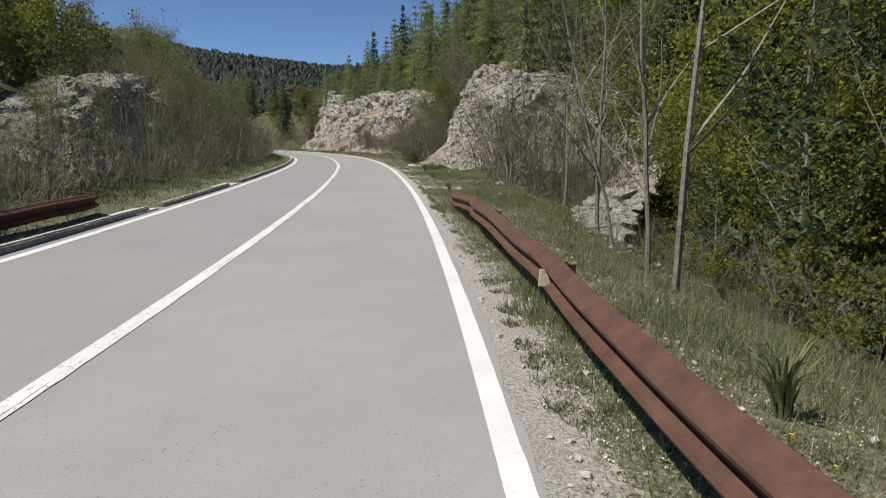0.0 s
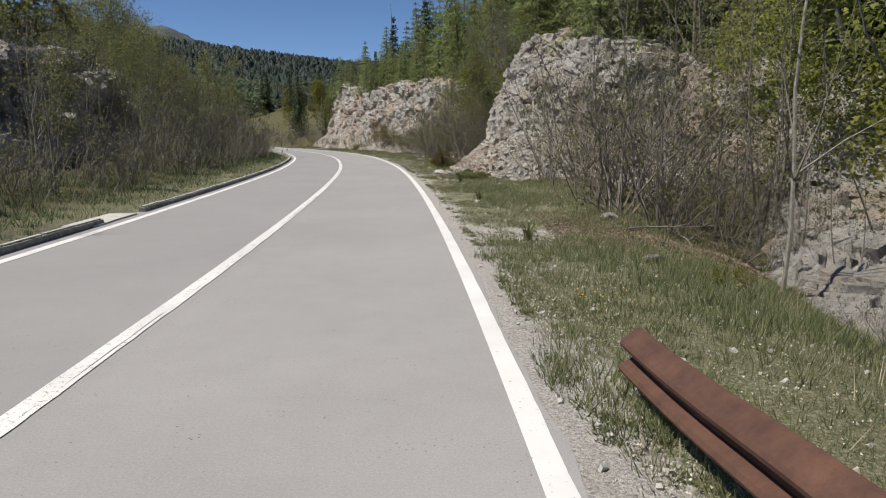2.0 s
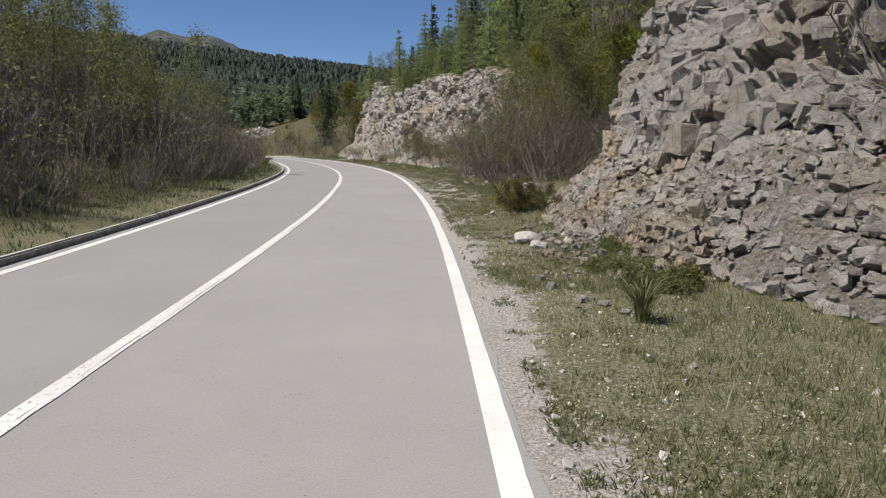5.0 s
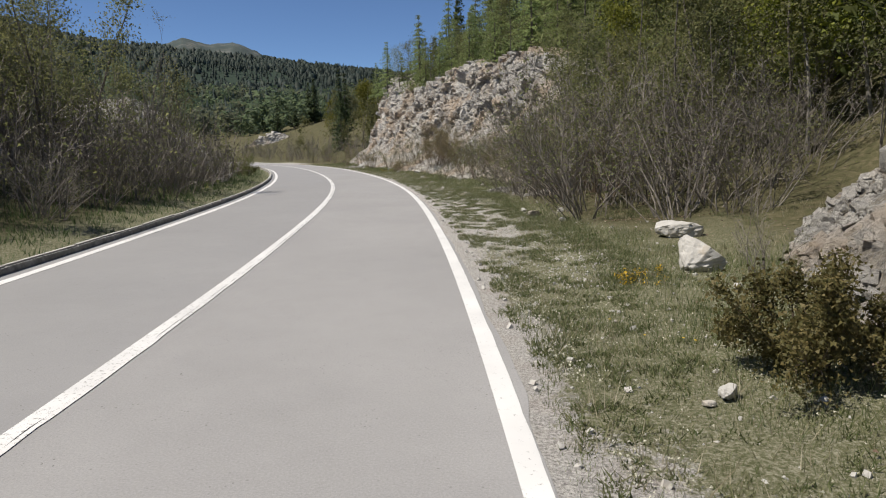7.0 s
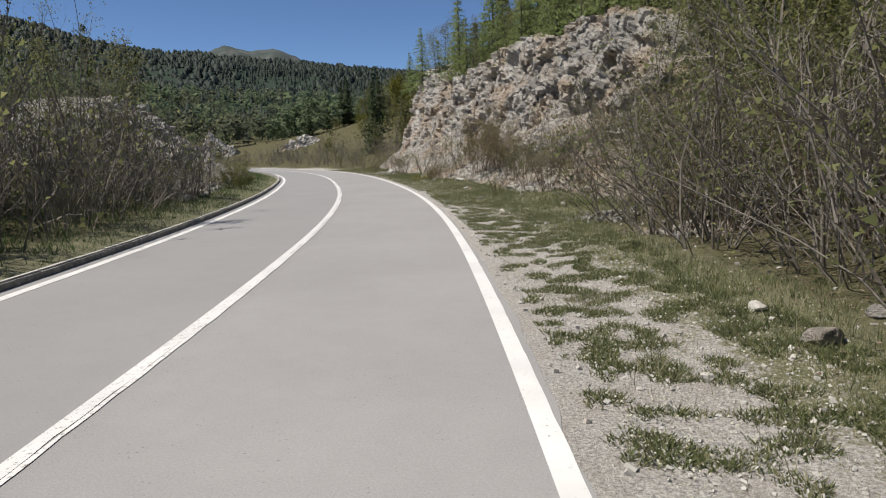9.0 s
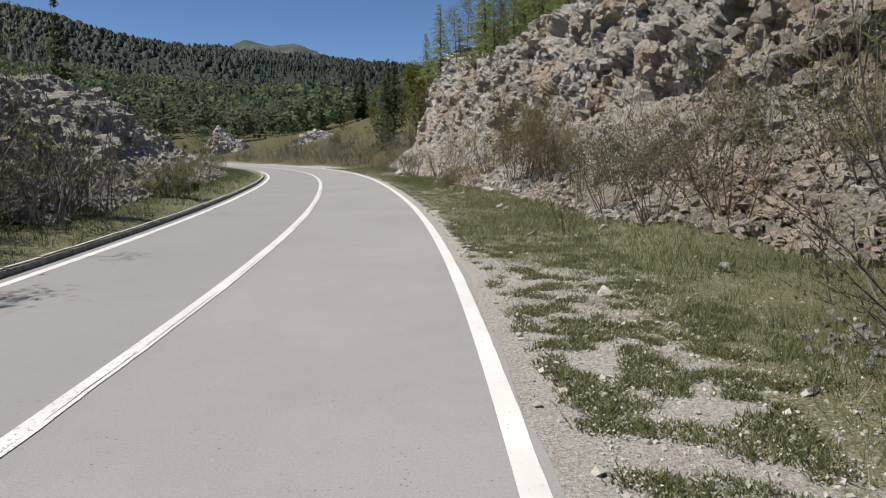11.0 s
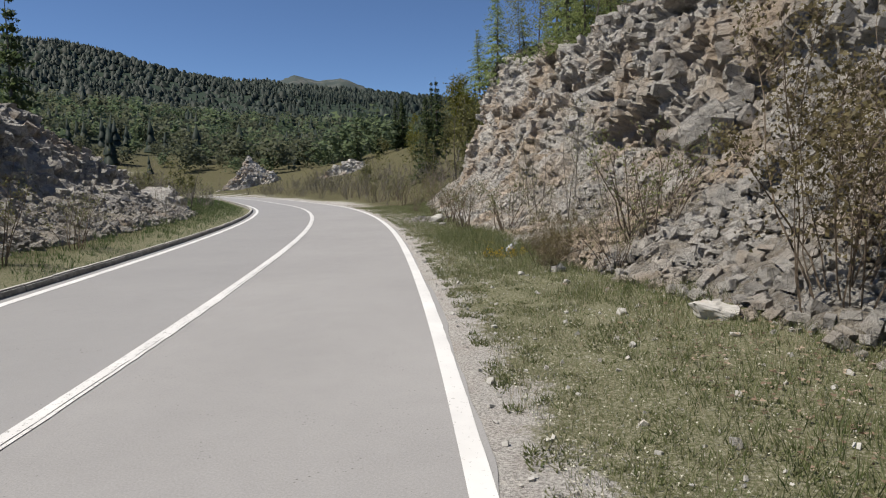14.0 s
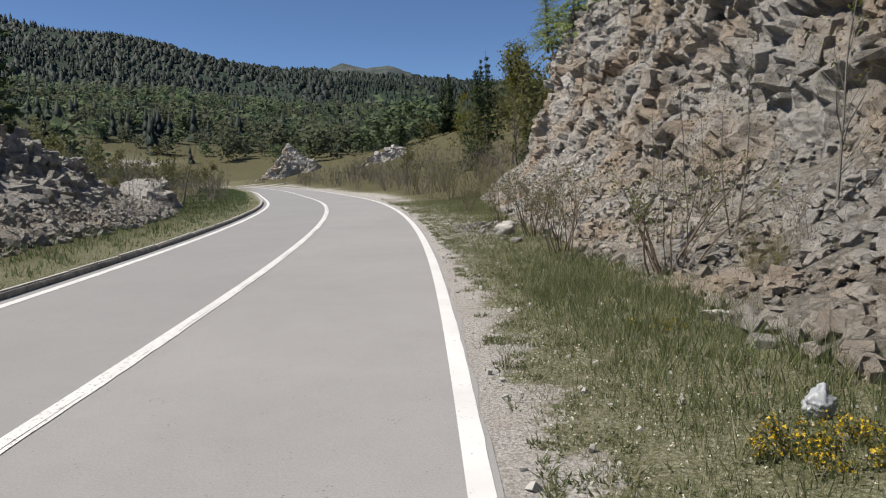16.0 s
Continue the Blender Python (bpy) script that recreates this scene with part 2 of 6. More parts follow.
PALE_STONE = make_pale_stone()
ASPHALT, PAINT, PAINT_WORN, GROUND, ROCK, ROCK_WARM = make_asphalt(), make_paint(), make_paint("worn_road_paint", 0.39), make_ground(), make_rock(), make_rock("limestone_ochre", 0.1)
ROCK_STAINED = make_rock("limestone_stained", 0.035)
# left banks' limestone: their shade is put into the colour by tone
ROCK_SHADED = make_rock("shaded_limestone", -0.05, 0.86)
RUBBLE = make_rock("cream_rubble", 0.06, 1.15)
RUST, CONCRETE, SCREE = make_rust(), make_concrete(), make_scree()
GRASS = make_leaf("grass", (0.09, 0.122, 0.045), (0.165, 0.188, 0.08), (0.33, 0.32, 0.195), 0.45)
FLECK = make_leaf("withered_scraps", (0.4, 0.385, 0.3), (0.55, 0.535, 0.44), (0.68, 0.665, 0.57), 0.2)
# darker copy of grass; the shade on the left verge is in its colour
GRASS_SHADY = make_leaf("shaded_grass", (0.055, 0.095, 0.034), (0.09, 0.135, 0.052), (0.15, 0.19, 0.085), 0.4)
STRAW = make_leaf("dry_grass", (0.24, 0.21, 0.13), (0.38, 0.345, 0.23), (0.52, 0.48, 0.36), 0.2)
NEEDLES = make_leaf("spruce_needles", (0.055, 0.085, 0.042), (0.085, 0.12, 0.055), (0.12, 0.16, 0.07), 0.45)
PINE = make_leaf("pine_needles", (0.15, 0.19, 0.075), (0.21, 0.255, 0.1), (0.28, 0.32, 0.135), 0.58)
# leaves of the far woods: bluish haze is mixed into these four colours
HAZY_SPRUCE = make_leaf("hazy_spruce_needles", (0.05, 0.074, 0.066), (0.064, 0.09, 0.076), (0.078, 0.106, 0.084), 0.6)
HAZY_CROWN = make_leaf("hazy_crowns", (0.04, 0.06, 0.054), (0.052, 0.074, 0.062), (0.068, 0.09, 0.07), 0.5)
HAZY_LEAF = make_leaf("hazy_fresh_leaves", (0.1, 0.132, 0.078), (0.12, 0.152, 0.085), (0.15, 0.18, 0.095), 0.6)
HAZY_BUD = make_leaf("hazy_budding_leaves", (0.105, 0.12, 0.08), (0.122, 0.135, 0.086), (0.142, 0.15, 0.092), 0.6)
BEECH = make_leaf("young_beech_leaves", (0.12, 0.14, 0.024), (0.2, 0.215, 0.036), (0.3, 0.3, 0.058), 0.55)
OLIVE = make_leaf("budding_leaves", (0.12, 0.13, 0.055), (0.18, 0.19, 0.08), (0.25, 0.25, 0.11), 0.58)
JUNIPER = make_leaf("juniper_needles", (0.1, 0.1, 0.035), (0.165, 0.15, 0.055), (0.24, 0.2, 0.08), 0.4)
REFLECTOR = make_bark("faded_reflector", (0.48, 0.43, 0.27), (0.64, 0.58, 0.4), 30)
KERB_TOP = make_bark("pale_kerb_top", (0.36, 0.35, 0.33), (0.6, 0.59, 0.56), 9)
BARK_PALE = make_bark("pale_bark", (0.12, 0.112, 0.1), (0.31, 0.293, 0.26))
BARK_DARK = make_bark("dark_bark", (0.085, 0.075, 0.065), (0.2, 0.178, 0.155))
TWIG = make_bark("shrub_bark", (0.112, 0.099, 0.087), (0.265, 0.24, 0.214))
TWIG_BROWN = make_bark("brown_shrub_bark", (0.1, 0.076, 0.056), (0.25, 0.198, 0.15))

# ---- the road's line: the outer white line on the camera's side ----
EDGE = [(1.6, -60), (2.2, -25), (2.51, -5), (2.47, 5), (2.01, 15), (1.24, 25), (0.21, 35), (-1.09, 45), (-2.84, 55), (-5.03, 65), (-7.95, 75), (-11.53, 85), (-15.56, 95),
        (-20.31, 105), (-26.2, 115.3), (-34.2, 126.6), (-48.7, 145.8), (-70, 170), (-97, 193), (-132, 212), (-178, 224), (-250, 231)]


def curve_through(points, step):
    p = np.array(points, float)
    p = np.vstack((2 * p[0] - p[1], p, 2 * p[-1] - p[-2]))
    out = []
    for i in range(1, len(p) - 2):
        n = max(2, int(np.linalg.norm(p[i + 1] - p[i]) / step * 4))
        t = np.linspace(0, 1, n, endpoint=False)[:, None]
        out.append(0.5 * (2 * p[i] + (p[i + 1] - p[i - 1]) * t + (2 * p[i - 1] - 5 * p[i] + 4 * p[i + 1] - p[i + 2]) * t ** 2 + (3 * p[i] - p[i - 1] - 3 * p[i + 1] + p[i + 2]) * t ** 3))
    q = np.vstack(out + [p[-2:-1]])
    ln = np.concatenate(([0], np.cumsum(np.linalg.norm(np.diff(q, axis=0), axis=1))))
    s = np.arange(0, ln[-1], step)
    return np.stack((np.interp(s, ln, q[:, 0]), np.interp(s, ln, q[:, 1])), 1)


LINE = curve_through(EDGE, 0.5)
for _ in range(4):       # even out the bend
    LINE[4:-4] = sum(LINE[4 + k:len(LINE) - 4 + k] for k in (-4, -2, 0, 2, 4)) / 5
TAN = np.gradient(LINE, axis=0)
TAN /= np.linalg.norm(TAN, axis=1)[:, None]
NOR = np.stack((TAN[:, 1], -TAN[:, 0]), 1)      # towards the camera's verge
ARC = np.arange(len(LINE)) * 0.5
ARC -= ARC[np.argmin(np.abs(LINE[:, 1]))]        # 0 beside the first eye


def on_road(s, d):
    """The place at s metres along the line and d metres to its outer side."""
    s, d = np.asarray(s, float), np.asarray(d, float)
    x, y = np.interp(s, ARC, LINE[:, 0]), np.interp(s, ARC, LINE[:, 1])
    nx, ny = np.interp(s, ARC, NOR[:, 0]), np.interp(s, ARC, NOR[:, 1])
    return x + nx * d, y + ny * d


def road_frame(x, y):
    """Metres along the line, and to its outer side, of places in the plan."""
    x, y = np.ravel(x), np.ravel(y)
    s, d = np.empty(len(x)), np.empty(len(x))
    for a in range(0, len(x), 20000):
        e = slice(a, a + 20000)
        i = np.argmin((x[e, None] - LINE[None, ::2, 0]) ** 2 + (y[e, None] - LINE[None, ::2, 1]) ** 2, axis=1) * 2
        rx, ry = x[e] - LINE[i, 0], y[e] - LINE[i, 1]
        s[e] = ARC[i] + rx * TAN[i, 0] + ry * TAN[i, 1]
        d[e] = rx * NOR[i, 0] + ry * NOR[i, 1]
    return s, d


ROAD_W = 5.6          # between the two outer lines
KNOTS = [-80, -45, -30, -20, -14, -10, -8, -6.8, -6.4, 0.3, 1, 2, 3.5, 5, 8, 12, 18, 30, 60]
STATIONS = {
    -60: [16, 9, 5, 2.2, 0.8, 0.2, 0.1, 0.06, -0.06, -0.002, -0.03, -0.15, -0.5, -1.0, -2.2, -2.4, -0.5, 5, 16],
    14: [16, 9, 5, 2.2, 0.9, 0.25, 0.1, 0.06, -0.06, -0.002, -0.03, -0.15, -0.6, -1.2, -2.4, -2.4, 0, 6, 18],
    23: [18, 10, 6, 3, 1.2, 0.3, 0.1, 0.06, -0.06, -0.002, -0.03, -0.02, -0.2, -0.8, -2.2, -1.6, 1, 7, 20],
    33: [20, 12, 7, 4, 1.6, 0.4, 0.12, 0.06, -0.06, -0.002, -0.02, 0.02, 0.1, 0.3, 0.3, 1.5, 5, 12, 26],
    42: [21, 12.5, 7.5, 4.1, 1.7, 0.45, 0.14, 0.06, -0.06, -0.002, -0.02, 0.02, 0.08, 0.3, 1.2, 5.6, 10, 18, 36],
    50: [22, 13, 8, 4.2, 1.8, 0.5, 0.15, 0.06, -0.06, -0.002, -0.02, 0.02, 0.06, 0.3, 1.2, 3.8, 8.2, 17, 36],
    62: [20, 11, 7, 4.2, 1.8, 0.5, 0.15, 0.06, -0.06, -0.002, -0.02, 0.02, 0.06, 0.3, 1.0, 3.0, 7.0, 16, 36],
    78: [15, 9, 6, 4, 1.8, 0.5, 0.15, 0.06, -0.06, -0.002, -0.02, 0.02, 0.1, 0.4, 1.6, 6.2, 10, 18, 36],
    95: [9, 6, 4.4, 3.4, 1.5, 0.4, 0.12, 0.06, -0.06, -0.002, -0.02, 0.02, 0.1, 0.4, 1.8, 6.8, 10.5, 18, 34],
    112: [5, 3.4, 2.6, 1.8, 0.8, 0.3, 0.12, 0.06, -0.06, -0.002, -0.02, 0.02, 0.1, 0.4, 1.6, 6.4, 9.5, 14, 22],
    126: [4, 3, 2.2, 1.4, 0.7, 0.25, 0.12, 0.06, -0.06, -0.002, -0.03, 0.0, 0.0, 0.1, 0.4, 1.0, 2.6, 6, 12],
    200: [6, 4, 2.2, 1.4, 0.7, 0.25, 0.12, 0.06, -0.06, -0.002, -0.03, 0.0, 0.05, 0.1, 0.4, 1.4, 3.4, 7, 13],
    420: [6, 4, 2.2, 1.4, 0.7, 0.25, 0.12, 0.06, -0.06, -0.002, -0.03, 0.0, 0.05, 0.1, 0.4, 1.4, 3.4, 7, 13],
}
# skyline of the far hills: degrees left of straight ahead, degrees above the horizon
RIDGE = [(-180, 5), (-120, 7), (-60, 8), (-20, 7), (-3, 6.2), (9, 6.3), (14, 6.8), (18, 7.3), (21, 7.7), (24, 8.0), (27, 8.15), (29.5, 8.4), (32, 8.4), (36, 9.1), (40.5, 10.1), (44.5, 10.8), (48, 11.2), (51.5, 12.0), (62, 13.3), (85, 12.8), (120, 9), (150, 6), (180, 5)]
RIDGE_R = 950.0


def ground_z(x, y):
    shape = np.shape(x)
    x, y = np.ravel(np.asarray(x, float)), np.ravel(np.asarray(y, float))
    s, d = road_frame(x, y)
    st = sorted(STATIONS)
    prof = np.array([np.interp(d, KNOTS, STATIONS[k]) for k in st])
    i = np.clip(np.searchsorted(st, s) - 1, 0, len(st) - 2)
    s0, s1 = np.array(st)[i], np.array(st)[i + 1]
    t = smooth((s - s0) / (s1 - s0), 0, 1)
    k = np.arange(len(x))
    z = prof[i, k] * (1 - t) + prof[i + 1, k] * t
    off = np.maximum(np.maximum(d - 1.0, -7.6 - d), 0)
    z = z + np.minimum(off * 0.05, 0.5) * (value_noise(x, y, 2.6, 3) + 0.5 * value_noise(x, y, 0.9, 4)) + np.minimum(off * 0.04, 2.0) * value_noise(x, y, 14, 5)
    r = np.hypot(x + 11, y - 82)
    yaw = np.degrees(np.arctan2(-(x + 11), y - 82))
    top = RIDGE_R * np.tan(np.radians(np.interp(yaw, [a for a, _ in RIDGE], [b for _, b in RIDGE])))
    u = np.clip((r - 120) / (RIDGE_R - 120), 0, 1.0)
    far = top * (0.35 * u + 0.65 * u ** 1.5) * np.where(r > RIDGE_R, np.exp(-((r - RIDGE_R) / 900) ** 2), 1)
    far = far + smooth(r, 150, 500) * 9 * value_noise(x, y, 120, 6)
    w = smooth(r, 110, 230)
    return (z * (1 - w) + far * w).reshape(shape)
# ---- ground ----
def axis(a, b, step, low, high):
    inner = np.arange(a, b + step / 2, step)
    out, st, v = [], step, b
    while v < high:
        st *= 1.16
        v += st
        out.append(v)
    back, st, v = [], step, a
    while v > low:
        st *= 1.16
        v -= st
        back.append(v)
    return np.array(back[::-1] + list(inner) + out)


def build_ground():
    xs, ys = axis(-46, 13, 0.45, -2600, 2600), axis(-6, 124, 0.5, -2600, 2600)
    gx, gy = np.meshgrid(xs, ys)
    z = ground_z(gx, gy)
    s, d = road_frame(gx, gy)
    n, k = gx.shape
    verts = np.stack((gx.ravel(), gy.ravel(), z.ravel()), 1)
    i = np.arange(n * k).reshape(n, k)
    faces = np.stack((i[:-1, :-1].ravel(), i[:-1, 1:].ravel(), i[1:, 1:].ravel(), i[1:, :-1].ravel()), 1)
    lay = smooth(s, 48, 54) * smooth(-s, -69, -64) * smooth(-d, -2.0, -1.3)      # the stony lay-by
    gravel = smooth(-d, -0.5, -0.3) * 0.85 + 0.26 * smooth(-d, -2.6, -0.7) + 0.5 * lay
    gravel = gravel + (0.4 * np.exp(-((s - 24.3) / 1.0) ** 2) + 0.3 * np.exp(-((s - 21.5) / 1.0) ** 2) * smooth(d, 0.5, 0.9) + 0.4 * np.exp(-((s - 67.6) / 1.2) ** 2)) * smooth(-d, -3.4, -2.0)
    gravel = (gravel + 0.5 * smooth(s, 95, 100) * smooth(-d, -3.0, -1.6)) * (d > -1)
    litter = np.maximum(smooth(d, 3.2, 5.2), smooth(-d, 6.6, 8.5))
    litter = np.maximum(litter, smooth(d, 2.3, 3.3) * smooth(s, 49, 53) * smooth(-s, -68, -64))
    litter = np.maximum(litter, smooth(s, 104, 118) * smooth(np.abs(d + 2.8), 4.5, 6.0))
    moss = smooth(np.hypot(gx.ravel() + 11, gy.ravel() - 82), 190, 300) * smooth(np.abs(d + 3), 9, 14)
    me = mesh_of("ground", verts, faces, GROUND, True, {"gravel": np.clip(gravel, 0, 1), "litter": litter, "moss": moss})
    tagged(new("ground", me), "grassy verge and wooded hillside ground with stony patches", "ground", kind="structure")


build_ground()


# ---- road, painted lines, kerb ----
def ribbon(name, d0, d1, z, s0, s1, step, material, thick=0.0, wob=0.0):
    s = np.arange(s0, s1 + step / 2, step)
    rows = [(d0, z - thick), (d0, z), (d1, z), (d1, z - thick)] if thick else [(d0, z), (d1, z)]
    cols = []
    for j, (d, h) in enumerate(rows):
        dd = d + wob * (value_noise(s, s * 0, 0.5 if thick else 0.22, 31) + value_noise(s, s * 0, 1.7, 32)) * (j >= len(rows) // 2)
        x, y = on_road(s, dd)
        cols.append(np.stack((x, y, np.full(len(s), h)), 1))
    verts = np.stack(cols, 1).reshape(-1, 3)
    m = len(rows)
    i = np.arange(len(s) * m).reshape(len(s), m)
    faces = np.concatenate([np.stack((i[:-1, j], i[:-1, j + 1], i[1:, j + 1], i[1:, j]), 1) for j in range(m - 1)])
    return mesh_of(name, verts, faces, material)


def build_road():
    s = np.arange(-40, 330, 0.12)
    edge = 0.1 + 0.03 * (value_noise(s, s * 0, 0.5, 31) + value_noise(s, s * 0, 1.7, 32))
    rows = [(-ROAD_W - 0.38, -0.1, 1), (-ROAD_W - 0.38, 0, 1), (-2.9, 0, 1), (-2.5, 0, 0), (edge, 0, 0), (edge, -0.1, 0)]
    verts = np.stack([np.stack((*on_road(s, d + 0 * s), 0 * s + z), 1) for d, z, _ in rows], 1).reshape(-1, 3)
    i = np.arange(len(verts)).reshape(len(s), len(rows))
    faces = np.concatenate([np.stack((i[:-1, j], i[:-1, j + 1], i[1:, j + 1], i[1:, j]), 1) for j in range(len(rows) - 1)])
    lane = np.tile([float(k) for _, _, k in rows], len(s))
    tagged(new("road", mesh_of("road", verts, faces, ASPHALT, False, {"lane": lane})), "sun-bleached grey asphalt country road curving left", "road", kind="structure")


build_road()
for a, b, z, wob, what in ((-0.08, 0.06, 0.004, 0.004, "outer"), (-2.83, -2.722, 0.004, 0.009, "worn middle"), (-2.714, -2.675, 0.006, 0.007, "worn middle"), (-5.63, -5.48, 0.004, 0.006, "outer")):
    tagged(new("road_marking", ribbon("road_marking", a, b, z, -40, 330, 0.14, PAINT_WORN if "worn" in what else PAINT, 0.0, wob)), "solid white painted %s line on the asphalt" % what, "road marking", group="road lines", kind="structure")


# ---- rock outcrops ----
def hull_mesh(name, rng, material, flat=0.65, chips=2):
    """A broken block: a crooked box with its corners knocked off."""
    bm = bmesh.new()
    for cx in (-1, 1):
        for cy in (-1, 1):
            for cz in (-1, 1):
                at = np.array((cx * 0.75, cy * 0.6, cz * 0.7 * flat)) * rng.uniform(0.72, 1.08, 3)
                for k in range(chips):
                    cut = np.array((0.85, 0.85, 0.85))
                    cut[(k + int(rng.integers(3))) % 3] = rng.uniform(0.55, 0.9)
                    bm.verts.new(at * cut)
    got = bmesh.ops.convex_hull(bm, input=bm.verts)
    bmesh.ops.delete(bm, geom=[g for g in got["geom_interior"] if isinstance(g, bmesh.types.BMVert)], context="VERTS")
    bmesh.ops.triangulate(bm, faces=bm.faces)
    return bm_mesh(name, bm, material)


def arrays(me):
    v = np.empty(len(me.vertices) * 3, np.float32)
    me.vertices.foreach_get("co", v)
    f = np.array([p.vertices[:] for p in me.polygons], np.int32)
    return v.reshape(-1, 3).astype(float), f


def roughen(me, seed):
    """Breaks up the flat faces of a block."""
    bm = bmesh.new()
    bm.from_mesh(me)
    bmesh.ops.subdivide_edges(bm, edges=bm.edges[:], cuts=1, use_grid_fill=True)
    co = np.array([v.co[:] for v in bm.verts])
    step = 0.16 * blocks(co + seed * 3.1, 0.55, seed + 5, 0.5)
    for v, h in zip(bm.verts, step):
        v.co += v.co.normalized() * float(h) + Vector(noise.noise_vector(v.co * 2.3 + Vector((seed, 0, 0)))) * 0.06
    bmesh.ops.triangulate(bm, faces=bm.faces)
    bm.to_mesh(me)
    bm.free()
    return me


rng0 = np.random.default_rng(5)
STONES = [roughen(hull_mesh("stone", rng0, ROCK, rng0.uniform(0.6, 1.0)), k) for k in range(9)]
STONES_WARM = [roughen(hull_mesh("stone", rng0, ROCK_WARM, rng0.uniform(0.6, 1.0)), k) for k in range(4)]
STONE_ARRAYS = [arrays(hull_mesh("chip", rng0, ROCK, rng0.uniform(0.45, 1.0), 2)) for _ in range(9)]
PEBBLE_ARRAYS = [arrays(hull_mesh("chip", rng0, ROCK, rng0.uniform(0.4, 0.9), 1)) for _ in range(9)]


def tumble(rng, n, tip=0.5):
    """Random turns, mostly lying flat."""
    return [Euler((rng.normal() * tip, rng.normal() * tip, rng.uniform(0, 6.28))) for _ in range(n)]


def scatter_stones(rng, places, sizes, tip=0.6, forms=None):
    """Loose stones, joined."""
    pieces = []
    forms = forms or PEBBLE_ARRAYS
    kind = rng.integers(0, len(forms), len(places))
    for k, (v, f) in enumerate(forms):
        for turn in range(6):
            sel = np.where((kind == k) & (np.arange(len(places)) % 6 == turn))[0]
            if len(sel):
                w = v @ np.array(Euler((rng.normal() * tip, rng.normal() * tip, 0)).to_matrix()).T
                pieces.append(spread(w, f, places[sel], sizes[sel][:, None] * rng.uniform(0.7, 1.3, (len(sel), 3)), rng.uniform(0, 6.28, len(sel))))
    return join(pieces)


def outcrop(name, label, foot, heights, lean, seed, step=0.16, big=1.3, stones=150, stone_size=(0.15, 0.5), back=5.0, rough=1.0, scree=0, scree_out=2.0, material=None, flat=1.5, tops=0.0, upper=(99.0, 0.0), caves=(), frags=2000, frag=(0.05, 0.3), ochre=0.12, rise=(0.28, 1.2), tip=0.3):
    """A broken rock face along a line of the plan: foot places, top heights there, how far it leans back per metre."""
    rng = np.random.default_rng(seed)
    material = material or ROCK
    p = np.array(foot, float)
    ln = np.concatenate(([0], np.cumsum(np.linalg.norm(np.diff(p, axis=0), axis=1))))
    u = np.arange(0, ln[-1], step)
    fx, fy = np.interp(u, ln, p[:, 0]), np.interp(u, ln, p[:, 1])
    for _ in range(6):
        k = max(2, int(0.7 / step))
        fx[k:-k] = (fx[:-2 * k] + fx[k:-k] + fx[2 * k:]) / 3
        fy[k:-k] = (fy[:-2 * k] + fy[k:-k] + fy[2 * k:]) / 3
    tx, ty = np.gradient(fx), np.gradient(fy)
    tl = np.hypot(tx, ty)
    bx, by = ty / tl, -tx / tl              # into the hill, for a foot that runs away from the first eye on its outer side
    if label.startswith("left:"):
        bx, by = -bx, -by
        label = label[5:]
    top = np.interp(u, ln, heights) + tops * value_noise(u, u * 0, 2.2, seed)
    lean_u = np.interp(u, ln, lean) if np.ndim(lean) else np.full(len(u), float(lean))
    rows = int(max(heights) / step) + int(back / (step * 2))
    up = int(max(heights) / step)
    verts = []
    for j in range(rows + 1):
        if j <= up:
            h = top * j / up
            off = lean_u * h + upper[1] * np.maximum(h - upper[0], 0) + 0.5 * value_noise(u, h * 2, 2.5, seed + 9)
        else:
            b = (j - up) * step * 2
            h = top + 0.12 * b - 0.02 * b * b
            off = lean_u * top + upper[1] * np.maximum(top - upper[0], 0) + b
        x, y = fx + bx * off, fy + by * off
        base = ground_z(fx, fy) - 0.4
        verts.append(np.stack((x, y, base + h + 0.0 * x), 1))
    v = np.stack(verts, 0)
    n, k = v.shape[:2]
    flatv = v.reshape(-1, 3)
    out_n = np.stack((-bx, -by, np.full(len(u), 0.3)), 1)
    out_n /= np.linalg.norm(out_n, axis=1)[:, None]
    nn = np.broadcast_to(out_n[None], v.shape).reshape(-1, 3)
    hollow = -0.9 * np.maximum(value_noise(flatv[:, 0] + flatv[:, 1], flatv[:, 2] * 1.6, 2.6, seed + 3) - 0.35, 0)
    amount = hollow + rough * (0.34 * blocks(flatv, big, seed, 0.3, flat) + 0.34 * blocks(flatv + 0.2, big * 0.42, seed + 20, 0.3, flat) + 0.25 * blocks(flatv, big * 0.2, seed + 40, 0.25, flat))
    for cx, cy, cz, r, deep in caves:       # hollows under overhanging blocks
        q = np.hypot(np.hypot(flatv[:, 0] - cx, flatv[:, 1] - cy), (flatv[:, 2] - cz) * 1.1) / r
        amount = amount - 1.5 * deep * smooth(1 - q, 0, 0.3)
    flatv = flatv + nn * amount[:, None]
    i = np.arange(n * k).reshape(n, k)
    a, b, c, d = i[:-1, :-1].ravel(), i[:-1, 1:].ravel(), i[1:, 1:].ravel(), i[1:, :-1].ravel()
    faces = np.concatenate((np.stack((a, c, b), 1), np.stack((a, d, c), 1)))
    thing = tagged(new(name), label, "rock outcrop")
    thing.location = (fx[len(u) // 2], fy[len(u) // 2], float(ground_z(fx[len(u) // 2], fy[len(u) // 2])))
    o = np.array(thing.location)
    part("rock_face", mesh_of("rock_face", flatv - o, faces, material), thing)
    # blocks standing out of the face
    picks = rng.integers(0, (up + 4) * k, stones)
    picks[: stones // 4] = rng.integers((up - 3) * k, (up + 4) * k, stones // 4)
